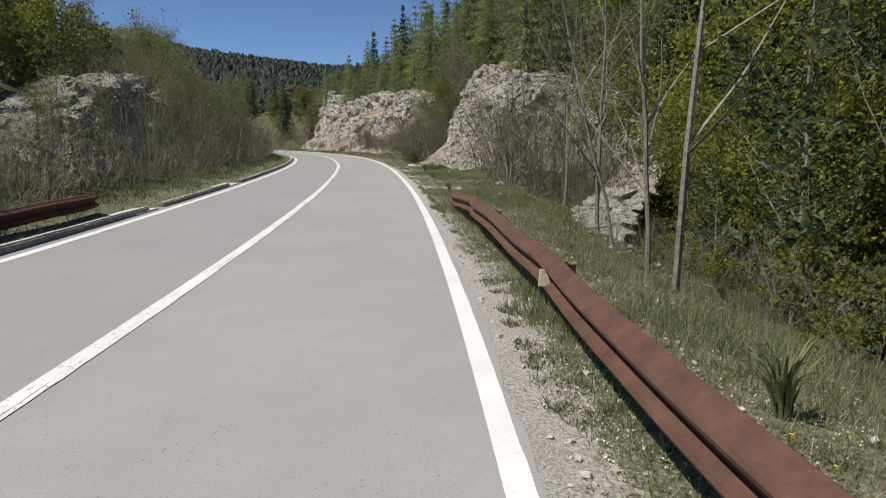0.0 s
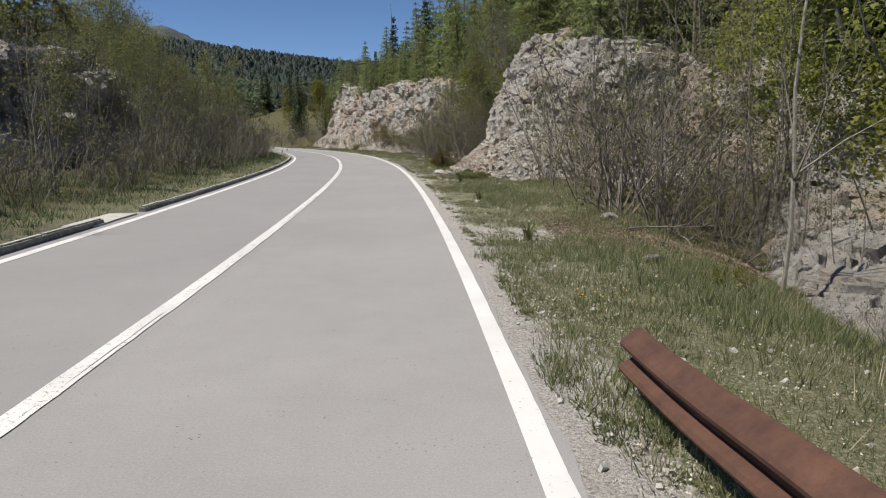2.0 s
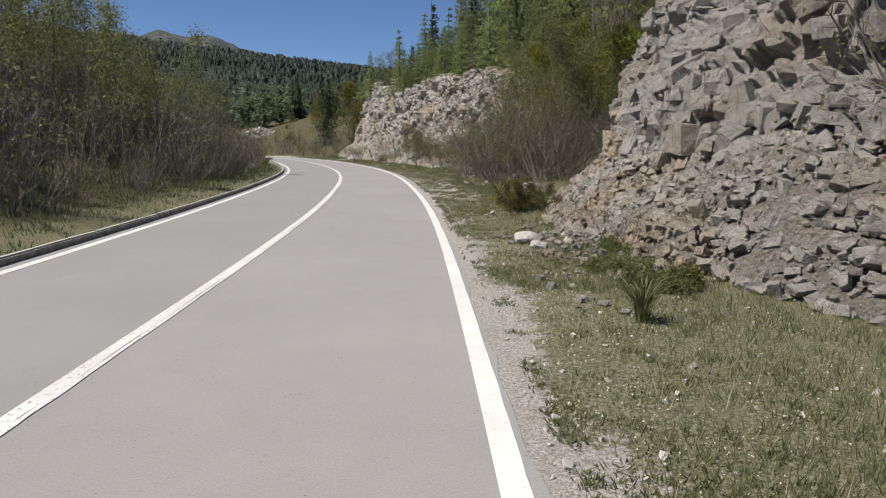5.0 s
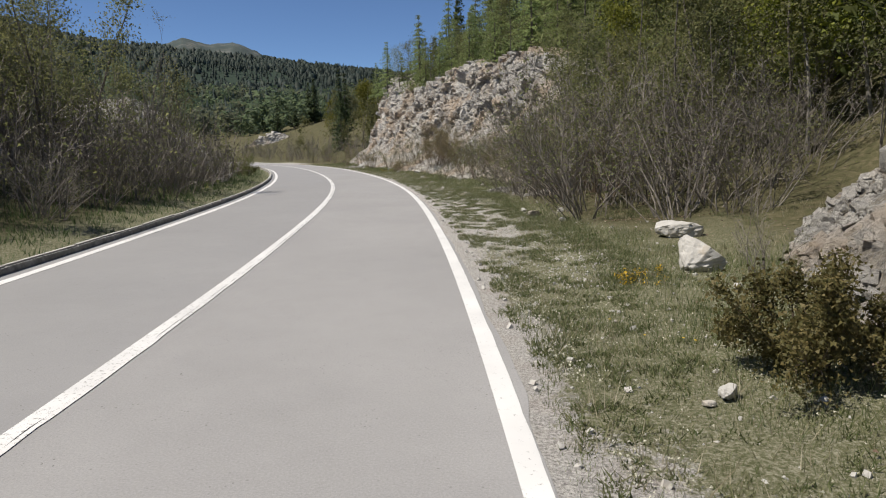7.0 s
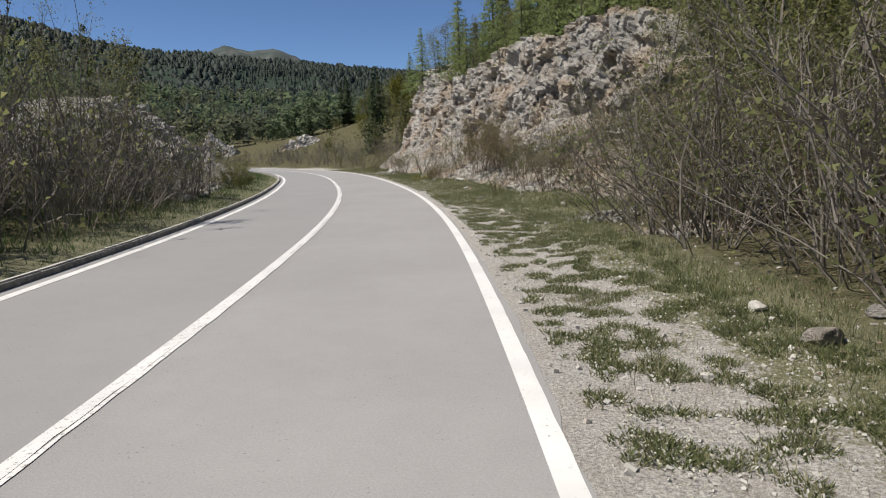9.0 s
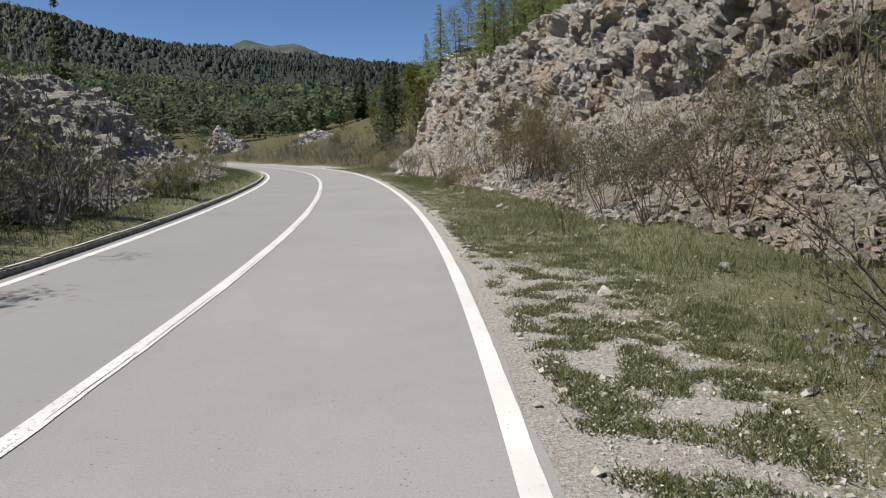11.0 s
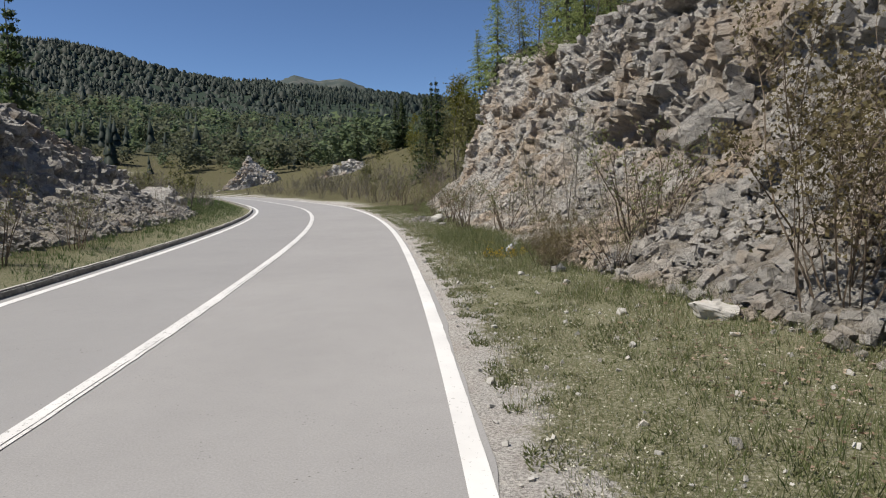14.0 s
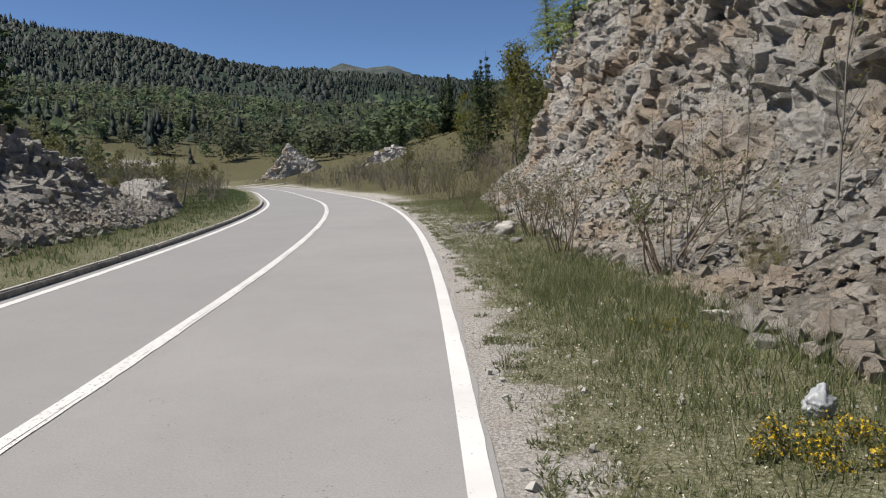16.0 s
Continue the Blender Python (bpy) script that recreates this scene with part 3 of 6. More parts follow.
    for q, turn in zip(picks, tumble(rng, stones, tip)):
        size = stone_size[0] + (stone_size[1] - stone_size[0]) * rng.random() ** 2.2
        at = flatv[q] - o - nn[q] * size * 0.15
        me = STONES[int(rng.integers(len(STONES)))] if rng.random() > ochre else STONES_WARM[int(rng.integers(len(STONES_WARM)))]
        part("stone", me, thing, "", Matrix.LocRotScale(at, turn, (size * rng.uniform(0.8, 1.4), size * rng.uniform(0.7, 1.2), size * rng.uniform(0.6, 1.0))))
    q = rng.integers(0, (up + 3) * k, frags * 2)
    zone = value_noise(q % k * step, q // k * step * 1.4, 2.4, seed + 61) + 0.6 * value_noise(q % k * step, q // k * step * 1.4, 0.9, seed + 62)
    q, zone = q[zone > -0.25], zone[zone > -0.25]
    q, zone = q[:frags], zone[:frags]
    size = (frag[0] + (frag[1] - frag[0]) * rng.random(len(q)) ** 2.6) * np.where(zone > 0.5, 0.65, 1.15)
    lv, lf = scatter_stones(rng, flatv[q] - o - nn[q] * size[:, None] * 0.12, size, tip, STONE_ARRAYS)
    tagged(part("broken_rock", mesh_of("broken_rock", lv, lf, material), thing), "angular broken limestone", kind="stuff")
    if scree:
        q = rng.integers(0, k, scree)
        out = scree_out * rng.random(scree) ** 1.3 - 1.2
        x = fx[q] - bx[q] * out
        y = fy[q] - by[q] * out
        size = 0.022 + 0.17 * rng.random(scree) ** 3.0
        z = ground_z(x, y) + np.clip((scree_out - 1.2 - out) * rise[0], 0, rise[1]) + size * 0.1
        sv, sf = scatter_stones(rng, np.stack((x, y, z), 1) - o, size)
        bed_u = np.arange(0, k, max(1, int(0.4 / step)))
        bed = []
        for t in np.linspace(-1.6, scree_out - 1.2, 14):
            x, y = fx[bed_u] - bx[bed_u] * t, fy[bed_u] - by[bed_u] * t
            zz = ground_z(x, y) + np.clip((scree_out - 1.2 - t) * rise[0], 0, rise[1]) - 0.03 - 0.1 * (t > scree_out - 1.4)
            bed.append(np.stack((x, y, zz), 1))
        bv = np.stack(bed, 0)
        bn, bk = bv.shape[:2]
        bi = np.arange(bn * bk).reshape(bn, bk)
        bf = np.stack((bi[:-1, :-1].ravel(), bi[:-1, 1:].ravel(), bi[1:, 1:].ravel(), bi[1:, :-1].ravel()), 1)
        bflat = bv.reshape(-1, 3)
        bflat = bflat + np.array((0, 0, 1)) * (0.35 * blocks(bflat, 0.35, seed + 70, 0.5))[:, None]
        part("scree_bed", mesh_of("scree_bed", bflat - o, bf, SCREE), thing)
        tagged(part("scree", mesh_of("scree", sv, sf, RUBBLE if material in (ROCK, ROCK_STAINED) else material), thing), "loose pale broken stones", kind="stuff")
    return thing


outcrop("rock_cliff", "tall fractured grey limestone cliff above the verge", [(13.5, 32), (10, 33.2), (7.0, 34.8), (5.0, 36.8), (3.8, 38.8), (2.9, 41.5), (2.9, 44.5), (3.3, 47.0), (3.8, 49.3), (5.5, 51.5), (9, 53.5)],
        [0.8, 3.3, 4.1, 4.5, 4.9, 5.3, 5.8, 6.1, 6.0, 5.5, 2.0], [0.2, 0.2, 0.2, 0.22, 0.24, 0.26, 0.22, 0.1, 0.06, 0.3, 0.5], 11, 0.1, 0.85, 300, (0.2, 0.62), 6, 0.8, 15000, 2.8, tops=0.4, flat=1.5,
        upper=(3.7, 0.7), caves=((3.2, 42.0, 2.1, 0.7, 0.5), (3.3, 43.6, 3.2, 0.5, 0.4), (3.4, 45.8, 1.9, 0.6, 0.5), (3.6, 47.6, 3.3, 0.4, 0.4), (3.5, 40.0, 2.6, 0.5, 0.4)), frags=6200, frag=(0.05, 0.42), ochre=0.03, rise=(0.62, 1.7), tip=0.22)
outcrop("rock_ledge", "low weathered grey limestone ledges among trees", [(5.4, 19.4), (6.0, 22.0), (7.0, 25.1), (8.7, 29.8), (10.6, 34.0), (12.3, 36.6)],
        [0.1, 0.5, 1.3, 2.1, 2.2, 0.8], 0.6, 12, 0.11, 0.6, 200, (0.14, 0.5), 1.5, 1.0, tops=0.5, flat=2.2, frags=2200, frag=(0.08, 0.4), ochre=0.03)
outcrop("rock_cliff", "broken limestone road cutting with ochre stains and dark hollows", [(2.4, 66.2), (-0.1, 70.5), (-2.2, 74.8), (-4.0, 79.4), (-6.2, 84.4), (-8.2, 89.2), (-9.6, 93.0), (-11.9, 98.6), (-14.4, 105.1), (-16.9, 111.7), (-18.0, 115.7), (-16.6, 119.2), (-11.7, 121.2)],
        [0.5, 3.4, 5.4, 6.6, 7.0, 7.2, 7.2, 7.2, 7.6, 8.0, 7.6, 7.0, 2.0], [0.6, 0.55, 0.5, 0.5, 0.46, 0.42, 0.42, 0.46, 0.46, 0.36, 0.22, 0.2, 0.3], 13, 0.105, 1.1, 300, (0.16, 0.6), 6, 1.0, 27000, 3.4, tops=0.6, flat=1.3, material=ROCK_STAINED,
        caves=((-7.5, 90.9, 2.3, 1.0, 1.4), (-8.7, 92.0, 1.5, 0.6, 0.9), (-9.3, 93.0, 1.5, 0.7, 0.9), (-6.9, 89.6, 3.6, 0.6, 0.8), (-4.2, 82.4, 4.2, 0.6, 0.8), (-2.8, 79.0, 3.4, 0.5, 0.7), (-10.4, 98.5, 4.6, 0.6, 0.7), (-6.0, 88.0, 5.2, 0.7, 0.8)), frags=10000, frag=(0.06, 0.34), ochre=0.2, rise=(0.36, 1.2), tip=0.35)
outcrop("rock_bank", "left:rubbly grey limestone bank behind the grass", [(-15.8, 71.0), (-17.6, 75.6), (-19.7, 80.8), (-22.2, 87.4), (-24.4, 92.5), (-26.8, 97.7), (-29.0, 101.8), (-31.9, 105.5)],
        [0.4, 2.5, 4.1, 5.1, 5.6, 5.3, 3.5, 0.9], 1.1, 14, 0.13, 0.8, 290, (0.14, 0.5), 4, 0.9, 4500, 2.2, frags=3800, frag=(0.07, 0.38), ochre=0.05, tip=0.4, material=ROCK_SHADED)
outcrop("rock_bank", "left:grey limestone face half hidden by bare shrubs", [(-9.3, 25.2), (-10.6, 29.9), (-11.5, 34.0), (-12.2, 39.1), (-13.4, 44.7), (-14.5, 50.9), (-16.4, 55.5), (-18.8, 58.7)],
        [0.4, 2.2, 3.2, 3.8, 4.0, 3.8, 2.2, 0.4], 0.45, 15, 0.19, 1.1, 140, (0.2, 0.6), 3, 0.9, 300, 2.0, frags=1800, frag=(0.1, 0.4), ochre=0.03, material=ROCK_SHADED)
outcrop("rock_outcrop", "left:small pointed pale limestone outcrop beside the far bend", [(-88.0, 193.4), (-85.0, 194.2), (-82.0, 195.6), (-79.2, 197.3), (-76.6, 199.3)],
        [0.3, 3.0, 7.6, 3.4, 0.4], 0.75, 16, 0.22, 1.3, 60, (0.3, 0.8), 2, 0.6, frags=900, frag=(0.2, 0.7))
outcrop("rock_outcrop", "left:pale limestone boulders behind the far grass", [(-31.9, 106.1), (-33.4, 108.6), (-35.3, 111.3), (-36.7, 112.9)],
        [0.4, 1.5, 1.6, 0.4], 0.6, 17, 0.18, 1.0, 24, (0.3, 0.7), 1.5, 0.8, frags=250)
outcrop("rock_outcrop", "left:pale limestone boulders on the wooded slope", [(-60.7, 181.8), (-57.1, 181.3), (-53.5, 182.3), (-50.4, 183.9)],
        [0.4, 2.2, 2.6, 0.4], 0.6, 18, 0.3, 1.3, 24, (0.3, 0.9), 2, 0.8, frags=250)


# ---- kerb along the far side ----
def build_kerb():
    kerb = tagged(new("kerb"), "weathered concrete kerb, its road face coloured dark as shade", "kerb", kind="structure")
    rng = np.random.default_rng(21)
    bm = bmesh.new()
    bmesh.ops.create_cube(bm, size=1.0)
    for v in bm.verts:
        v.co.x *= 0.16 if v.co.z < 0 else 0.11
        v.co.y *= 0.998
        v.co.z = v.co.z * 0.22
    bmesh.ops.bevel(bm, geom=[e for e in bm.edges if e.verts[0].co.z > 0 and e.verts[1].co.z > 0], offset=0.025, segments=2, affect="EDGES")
    # light and shade by material: upward faces pale, the others dark
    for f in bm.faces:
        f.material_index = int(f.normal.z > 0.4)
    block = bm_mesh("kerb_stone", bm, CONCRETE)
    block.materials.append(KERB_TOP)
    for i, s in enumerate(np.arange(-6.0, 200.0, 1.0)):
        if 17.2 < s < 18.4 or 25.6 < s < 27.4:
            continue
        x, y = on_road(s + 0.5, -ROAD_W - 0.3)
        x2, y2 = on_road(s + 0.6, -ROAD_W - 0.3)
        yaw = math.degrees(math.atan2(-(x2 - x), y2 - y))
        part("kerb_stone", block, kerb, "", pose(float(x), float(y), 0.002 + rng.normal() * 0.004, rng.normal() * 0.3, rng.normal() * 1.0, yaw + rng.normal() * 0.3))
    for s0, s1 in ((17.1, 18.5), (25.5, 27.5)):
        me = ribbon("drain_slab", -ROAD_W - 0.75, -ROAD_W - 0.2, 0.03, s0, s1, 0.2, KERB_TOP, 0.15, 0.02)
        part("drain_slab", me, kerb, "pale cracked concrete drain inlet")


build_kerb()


# ---- rusty guard rails ----
def build_rail(label, s0, s1, d, face, reflectors, end_drop, foot=0.25):
    """W-shaped beam on posts; face: -1 looks to the smaller d."""
    rail = tagged(new("guard_rail"), label, "guard rail")
    prof = [(0.045, 0.315), (0.015, 0.305), (0.0, 0.285), (-0.055, 0.25), (-0.065, 0.23), (-0.055, 0.205), (0.005, 0.175), (0.012, 0.155), (0.005, 0.135), (-0.055, 0.105), (-0.065, 0.08), (-0.055, 0.06), (0.0, 0.025), (0.02, 0.01), (0.045, 0.0)]
    s = np.arange(s0, s1 + 0.01, 0.2)
    low = foot - end_drop * smooth(s, s1 - 3.6, s1 - 0.2) + 0.012 * np.sin(s * 1.7) + 0.01 * value_noise(s, s * 0, 1.1, 8)
    wob = 0.02 * value_noise(s, s * 0, 2.3, 9) + 0.05 * np.exp(-((s - (s1 - 3.2)) / 0.35) ** 2) * (end_drop > 0)
    cols = []
    for back in (0.0, 0.006):
        for o, h in prof:
            x, y = on_road(s, d + (o + back) * -face + wob)
            cols.append(np.stack((x, y, low + h), 1))
    m = len(prof)
    verts = np.stack(cols, 1).reshape(-1, 3)
    i = np.arange(len(s) * 2 * m).reshape(len(s), 2 * m)
    loop = list(range(m)) + list(range(2 * m - 1, m - 1, -1))
    faces = np.concatenate([np.stack((i[:-1, loop[j]], i[:-1, loop[(j + 1) % (2 * m)]], i[1:, loop[(j + 1) % (2 * m)]], i[1:, loop[j]]), 1) for j in range(2 * m)])
    part("beam", mesh_of("beam", verts, faces, RUST), rail)
    for k, sp in enumerate(np.arange(s1 - 5.2, s0, -4.0)):
        x, y = on_road(sp, d - face * 0.16)
        x2, y2 = on_road(sp + 0.1, d - face * 0.16)
        yaw = math.degrees(math.atan2(-(x2 - x), y2 - y))
        bm = bmesh.new()
        for cx, cy, w, t in ((0, 0, 0.09, 0.01), (-0.04, 0.025, 0.01, 0.05), (0.04, 0.025, 0.01, 0.05)):
            got = bmesh.ops.create_cube(bm, size=1.0)["verts"]
            for v in got:
                v.co = (cx + v.co.x * w, cy + v.co.y * t, (v.co.z) * 1.0)
        part("post", bm_mesh("post", bm, RUST), rail, "", pose(float(x), float(y), float(ground_z(x, y)) + 0.03, 0, 0, yaw))
        bm = bmesh.new()
        bmesh.ops.create_cube(bm, size=1.0)
        for v in bm.verts:
            v.co = (v.co.x * 0.12, v.co.y * 0.09, v.co.z * 0.17)
        bmesh.ops.bevel(bm, geom=bm.edges[:], offset=0.015, segments=2, affect="EDGES")
        part("spacer", bm_mesh("spacer", bm, RUST), rail, "", pose(float(x) + face * 0.07, float(y), foot + 0.2, 0, 0, yaw))
    for sp in reflectors:
        x, y = on_road(sp, d + face * 0.06)
        bm = bmesh.new()
        a = [bm.verts.new(c) for c in ((-0.048, 0, 0), (0.05, 0, 0), (0.014, 0.02, 0.13), (-0.034, 0.02, 0.13))]
        b = [bm.verts.new(v.co + Vector((0, 0.02, 0))) for v in a]
        bm.faces.new(a)
        bm.faces.new(b[::-1])
        for q in range(4):
            bm.faces.new((a[q], b[q], b[(q + 1) % 4], a[(q + 1) % 4]))
        ref = part("reflector", bm_mesh("reflector", bm, REFLECTOR), rail, "pale faded trapezoid reflector", pose(float(x), float(y), 0.36, 0, 0, 5))
    return rail


build_rail("rust-brown steel guard rail bent down at its end", -8.0, 17.6, 0.62, -1, [8.3], 0.16)
build_rail("dark rusty guard rail behind the kerb", -8.0, 17.6, -6.75, 1, [], 0.0, 0.12)


# ---- plants: skeletons, tubes, leaves ----
def tube(pts, radii, sides):
    pts, radii = np.asarray(pts, float), np.asarray(radii, float)
    t = np.gradient(pts, axis=0)
    t /= np.linalg.norm(t, axis=1)[:, None] + 1e-9
    ref = np.where(np.abs(t[:, 2:3]) > 0.9, np.array([[1.0, 0, 0]]), np.array([[0, 0, 1.0]]))
    a = np.cross(t, ref)
    a /= np.linalg.norm(a, axis=1)[:, None] + 1e-9
    b = np.cross(t, a)
    ang = np.arange(sides) * 2 * math.pi / sides
    ring = a[:, None] * np.cos(ang)[None, :, None] + b[:, None] * np.sin(ang)[None, :, None]
    v = pts[:, None] + ring * radii[:, None, None]
    n = len(pts)
    i = np.arange(n * sides).reshape(n, sides)
    j = np.roll(i, -1, axis=1)
    a, b, c, d = i[:-1].ravel(), j[:-1].ravel(), j[1:].ravel(), i[1:].ravel()
    return v.reshape(-1, 3), np.concatenate((np.stack((a, b, c), 1), np.stack((a, c, d), 1)))


def limb(rng, start, way, length, r0, r1, segs, wander, lift):
    pts, d = [np.array(start, float)], np.array(way, float)
    for _ in range(segs):
        d = d + rng.normal(size=3) * wander + np.array((0, 0, lift))
        d /= np.linalg.norm(d)
        pts.append(pts[-1] + d * length / segs)
    return np.array(pts), np.linspace(r0, r1, segs + 1)


def side_way(rng, way, angle):
    a = rng.normal(size=3)
    a -= way * (a @ way)
    a /= np.linalg.norm(a) + 1e-9
    return way * math.cos(angle) + a * math.sin(angle)


def leaf_cards(rng, places, size, droop=0.3):
    """Pointed leaves, one triangle each, turned at random."""
    n = len(places)
    a = rng.normal(size=(n, 3))
    a[:, 2] -= droop
    a /= np.linalg.norm(a, axis=1)[:, None]
    b = np.cross(a, rng.normal(size=(n, 3)))
    b /= np.linalg.norm(b, axis=1)[:, None]
    s = size * rng.uniform(0.6, 1.35, (n, 1))
    v = np.stack((places - a * s * 0.5 - b * s * 0.7, places - a * s * 0.5 + b * s * 0.7, places + a * s), 1)
    return v.reshape(-1, 3), np.arange(n * 3).reshape(n, 3)


def sliver(p, q, w):
    """A twig too thin for a tube: one narrow pointed face."""
    d = q - p
    s = np.cross(d, (0.31, 0.57, 0.76))
    s = s / (np.linalg.norm(s) + 1e-9) * w
    return np.stack((p - s, p + s, q))


def woody(rng, height, r, stems, branch_n, twig_n, sub_n, base, lean, start, angle, reach, sides=5, twig_w=0.004, fine=True):
    """A bush or tree: stems, branches, twigs; returns tubes and the places of its buds."""
    tubes, thin, buds = [], [], []
    for k in range(stems):
        turn = rng.uniform(0, 6.28)
        tilt = lean * rng.uniform(0.2, 1.0)
        way = np.array((math.cos(turn) * math.sin(tilt), math.sin(turn) * math.sin(tilt), math.cos(tilt)))
        at = np.array((math.cos(turn), math.sin(turn), 0)) * base * rng.random() + np.array((0, 0, -0.12))
        h = height * (rng.uniform(0.55, 1.0) if stems > 1 else 1.0)
        rr = r * rng.uniform(0.6, 1.1)
        pts, rad = limb(rng, at, way, h, rr, rr * 0.16, 8 if stems < 4 else 6, 0.07 if stems < 4 else 0.12, 0.02)
        tubes.append(tube(pts, rad, sides))
        for _ in range(branch_n):
            q = rng.uniform(start, 0.97)
            i = int(q * (len(pts) - 1))
            f = q * (len(pts) - 1) - i
            p0 = pts[i] * (1 - f) + pts[i + 1] * f
            d0 = (pts[i + 1] - pts[i]) / np.linalg.norm(pts[i + 1] - pts[i])
            ln = h * reach * (1.15 - q) * rng.uniform(0.6, 1.3)
            bp, br = limb(rng, p0, side_way(rng, d0, angle * rng.uniform(0.6, 1.3)), ln, rad[i] * 0.5, 0.003, 3, 0.16, 0.08)
            if fine:
                tubes.append(tube(bp, br, 3))
            else:
                thin.extend(sliver(bp[m], bp[m + 1], twig_w * 1.6) for m in range(3))
            buds.append(bp[-1])
            for _ in range(twig_n):
                g = rng.uniform(0.2, 1.0) * 2.99
                gi = int(g)
                p1 = bp[gi] + (bp[gi + 1] - bp[gi]) * (g - gi)
                d1 = (bp[gi + 1] - bp[gi]) / (np.linalg.norm(bp[gi + 1] - bp[gi]) + 1e-9)
                tp, _r = limb(rng, p1, side_way(rng, d1, 0.7), ln * rng.uniform(0.25, 0.55), 0.005, 0.002, 2, 0.18, 0.06)
                thin.append(sliver(tp[0], tp[1], twig_w))
                thin.append(sliver(tp[1], tp[2], twig_w * 0.6))
                buds.extend((tp[1], tp[2]))
                for _ in range(sub_n):
                    p2 = tp[1] + (tp[2] - tp[1]) * rng.random()
                    e2 = p2 + side_way(rng, d1, 0.8) * ln * rng.uniform(0.12, 0.28)
                    thin.append(sliver(p2, e2, twig_w * 0.6))
                    buds.append(e2)
    v = np.concatenate(thin)
    return join(tubes + [(v, np.arange(len(v)).reshape(-1, 3))]), np.array(buds)


def plant(name, label, category, group, wood, wood_mat, wood_name, leaves=None, leaf_mat=None, leaf_name="crown"):
    thing = tagged(new(name), label, category, group)
    part(wood_name, mesh_of(wood_name, *wood, wood_mat), thing)
    if leaves is not None:
        part(leaf_name, mesh_of(leaf_name, *leaves, leaf_mat), thing)
    return thing


def near(rng, places, count, blur):
    """Places scattered round some of the given ones."""
    return places[rng.integers(0, len(places), count)] + rng.normal(size=(count, 3)) * blur


def make_shrub(seed, height, stems, branch, twig, sub, mat, leaf_mat=None, leaves=0, leaf=0.05, label="", lean=0.55, thick=1.0):
    rng = np.random.default_rng(seed)
    wood, buds = woody(rng, height, (0.012 * height / 2 + 0.003) * thick, stems, branch, twig, sub, 0.3, lean, 0.25, 0.6, 0.38, 4, 0.004, False)
    cards = leaf_cards(rng, near(rng, buds, leaves, 0.06), leaf) if leaves else None
    return plant("shrub", label, "shrub", "roadside shrubs", wood, mat, "branchwork", cards, leaf_mat, "foliage")


def make_tree(seed, height, r, branch, twig, sub, mat, leaf_mat=None, leaves=0, leaf=0.12, label="", start=0.25, angle=0.85, reach=0.34, name="tree", blur=0.25, stems=1, fine=True):
    rng = np.random.default_rng(seed)
    wood, buds = woody(rng, height, r, stems, branch, twig, sub, 0.1 * (stems > 1), 0.08 if stems == 1 else 0.25, start, angle, reach, 6, 0.004, fine)
    cards = leaf_cards(rng, near(rng, buds, leaves, blur), leaf) if leaves else None
    return plant(name, label, "tree", "roadside trees", wood, mat, "trunk", cards, leaf_mat, "crown")


def make_spruce(seed, height, width, levels, mat, label, per=7, tufts=6, slim=0.8):
    rng = np.random.default_rng(seed)
    pts, rad = limb(rng, (0, 0, -0.2), (0, 0, 1), height, height * 0.014 + 0.02, 0.01, 7, 0.012, 0.0)
    wood = [tube(pts, rad, 6)]
    vs = []
    for k in range(levels):
        q = (k + rng.random() * 0.6) / levels
        z = height * (0.06 + 0.93 * q) + rng.normal() * 0.1
        ln = width * (1 - q) ** 1.0 * rng.uniform(0.8, 1.15) + 0.12
        n = max(4, int(per * (1 - 0.35 * q)))
        a0 = rng.uniform(0, 6.28)
        for j in range(n):
            a = a0 + j * 6.283 / n + rng.normal() * 0.3
            l2 = ln * rng.uniform(0.65, 1.15)
            out = np.array((math.cos(a), math.sin(a), 0))
            across = np.array((-math.sin(a), math.cos(a), 0))
            tip_drop = rng.uniform(0.1, 0.35)
            if q < 0.6 and j % 2 == 0:
                p, rr = np.stack(((0, 0, z), out * l2 * 0.6 + (0, 0, z - 0.1 * l2), out * l2 * 0.9 + (0, 0, z - tip_drop * l2))), np.array((0.02, 0.012, 0.004))
                wood.append(tube(p, rr, 3))
            for t in range(tufts):
                f0 = 0.12 + 0.88 * (t + rng.random() * 0.5) / tufts
                c = out * l2 * f0 + np.array((0, 0, z - tip_drop * l2 * f0 ** 1.5)) + rng.normal(size=3) * 0.07 * height / 9
                half = (0.15 + 0.2 * l2 * (1 - f0 * 0.6)) * (8 / tufts) ** 0.7 * rng.uniform(0.6, 1.3)
                fw = half * rng.uniform(0.7, 1.1)
                tw = rng.normal() * 0.8
                ac = across * math.cos(tw) + np.array((0, 0, 1)) * math.sin(tw)
                droop = np.array((0, 0, -half * rng.uniform(0.25, 0.8)))
                vs.append(np.stack((c - ac * half * slim + droop, c + ac * half * slim + droop, c + (out if t % 2 else -out) * fw * 1.3 - droop * 0.4)))
    v = np.concatenate(vs)
    cards = (v, np.arange(len(v)).reshape(-1, 3))
    return plant("spruce", label, "tree", "conifers on the slopes", join(wood), BARK_DARK, "trunk", cards, mat, "crown")


def plateau(s, d):
    """Height of the rock tops above the two cliffs; low elsewhere."""
    if 5.6 < d < 11 and 36 < s < 53:
        return float(np.interp(s, [36, 39, 42, 45, 53], [3.6, 4.3, 4.7, 5.4, 5.3]))
    if 7.8 < d < 13.5 and 71 < s < 119:
        return float(np.interp(s, [71, 76, 81, 91, 116], [2.6, 4.8, 6.0, 6.6, 7.3]))
    return -9.0


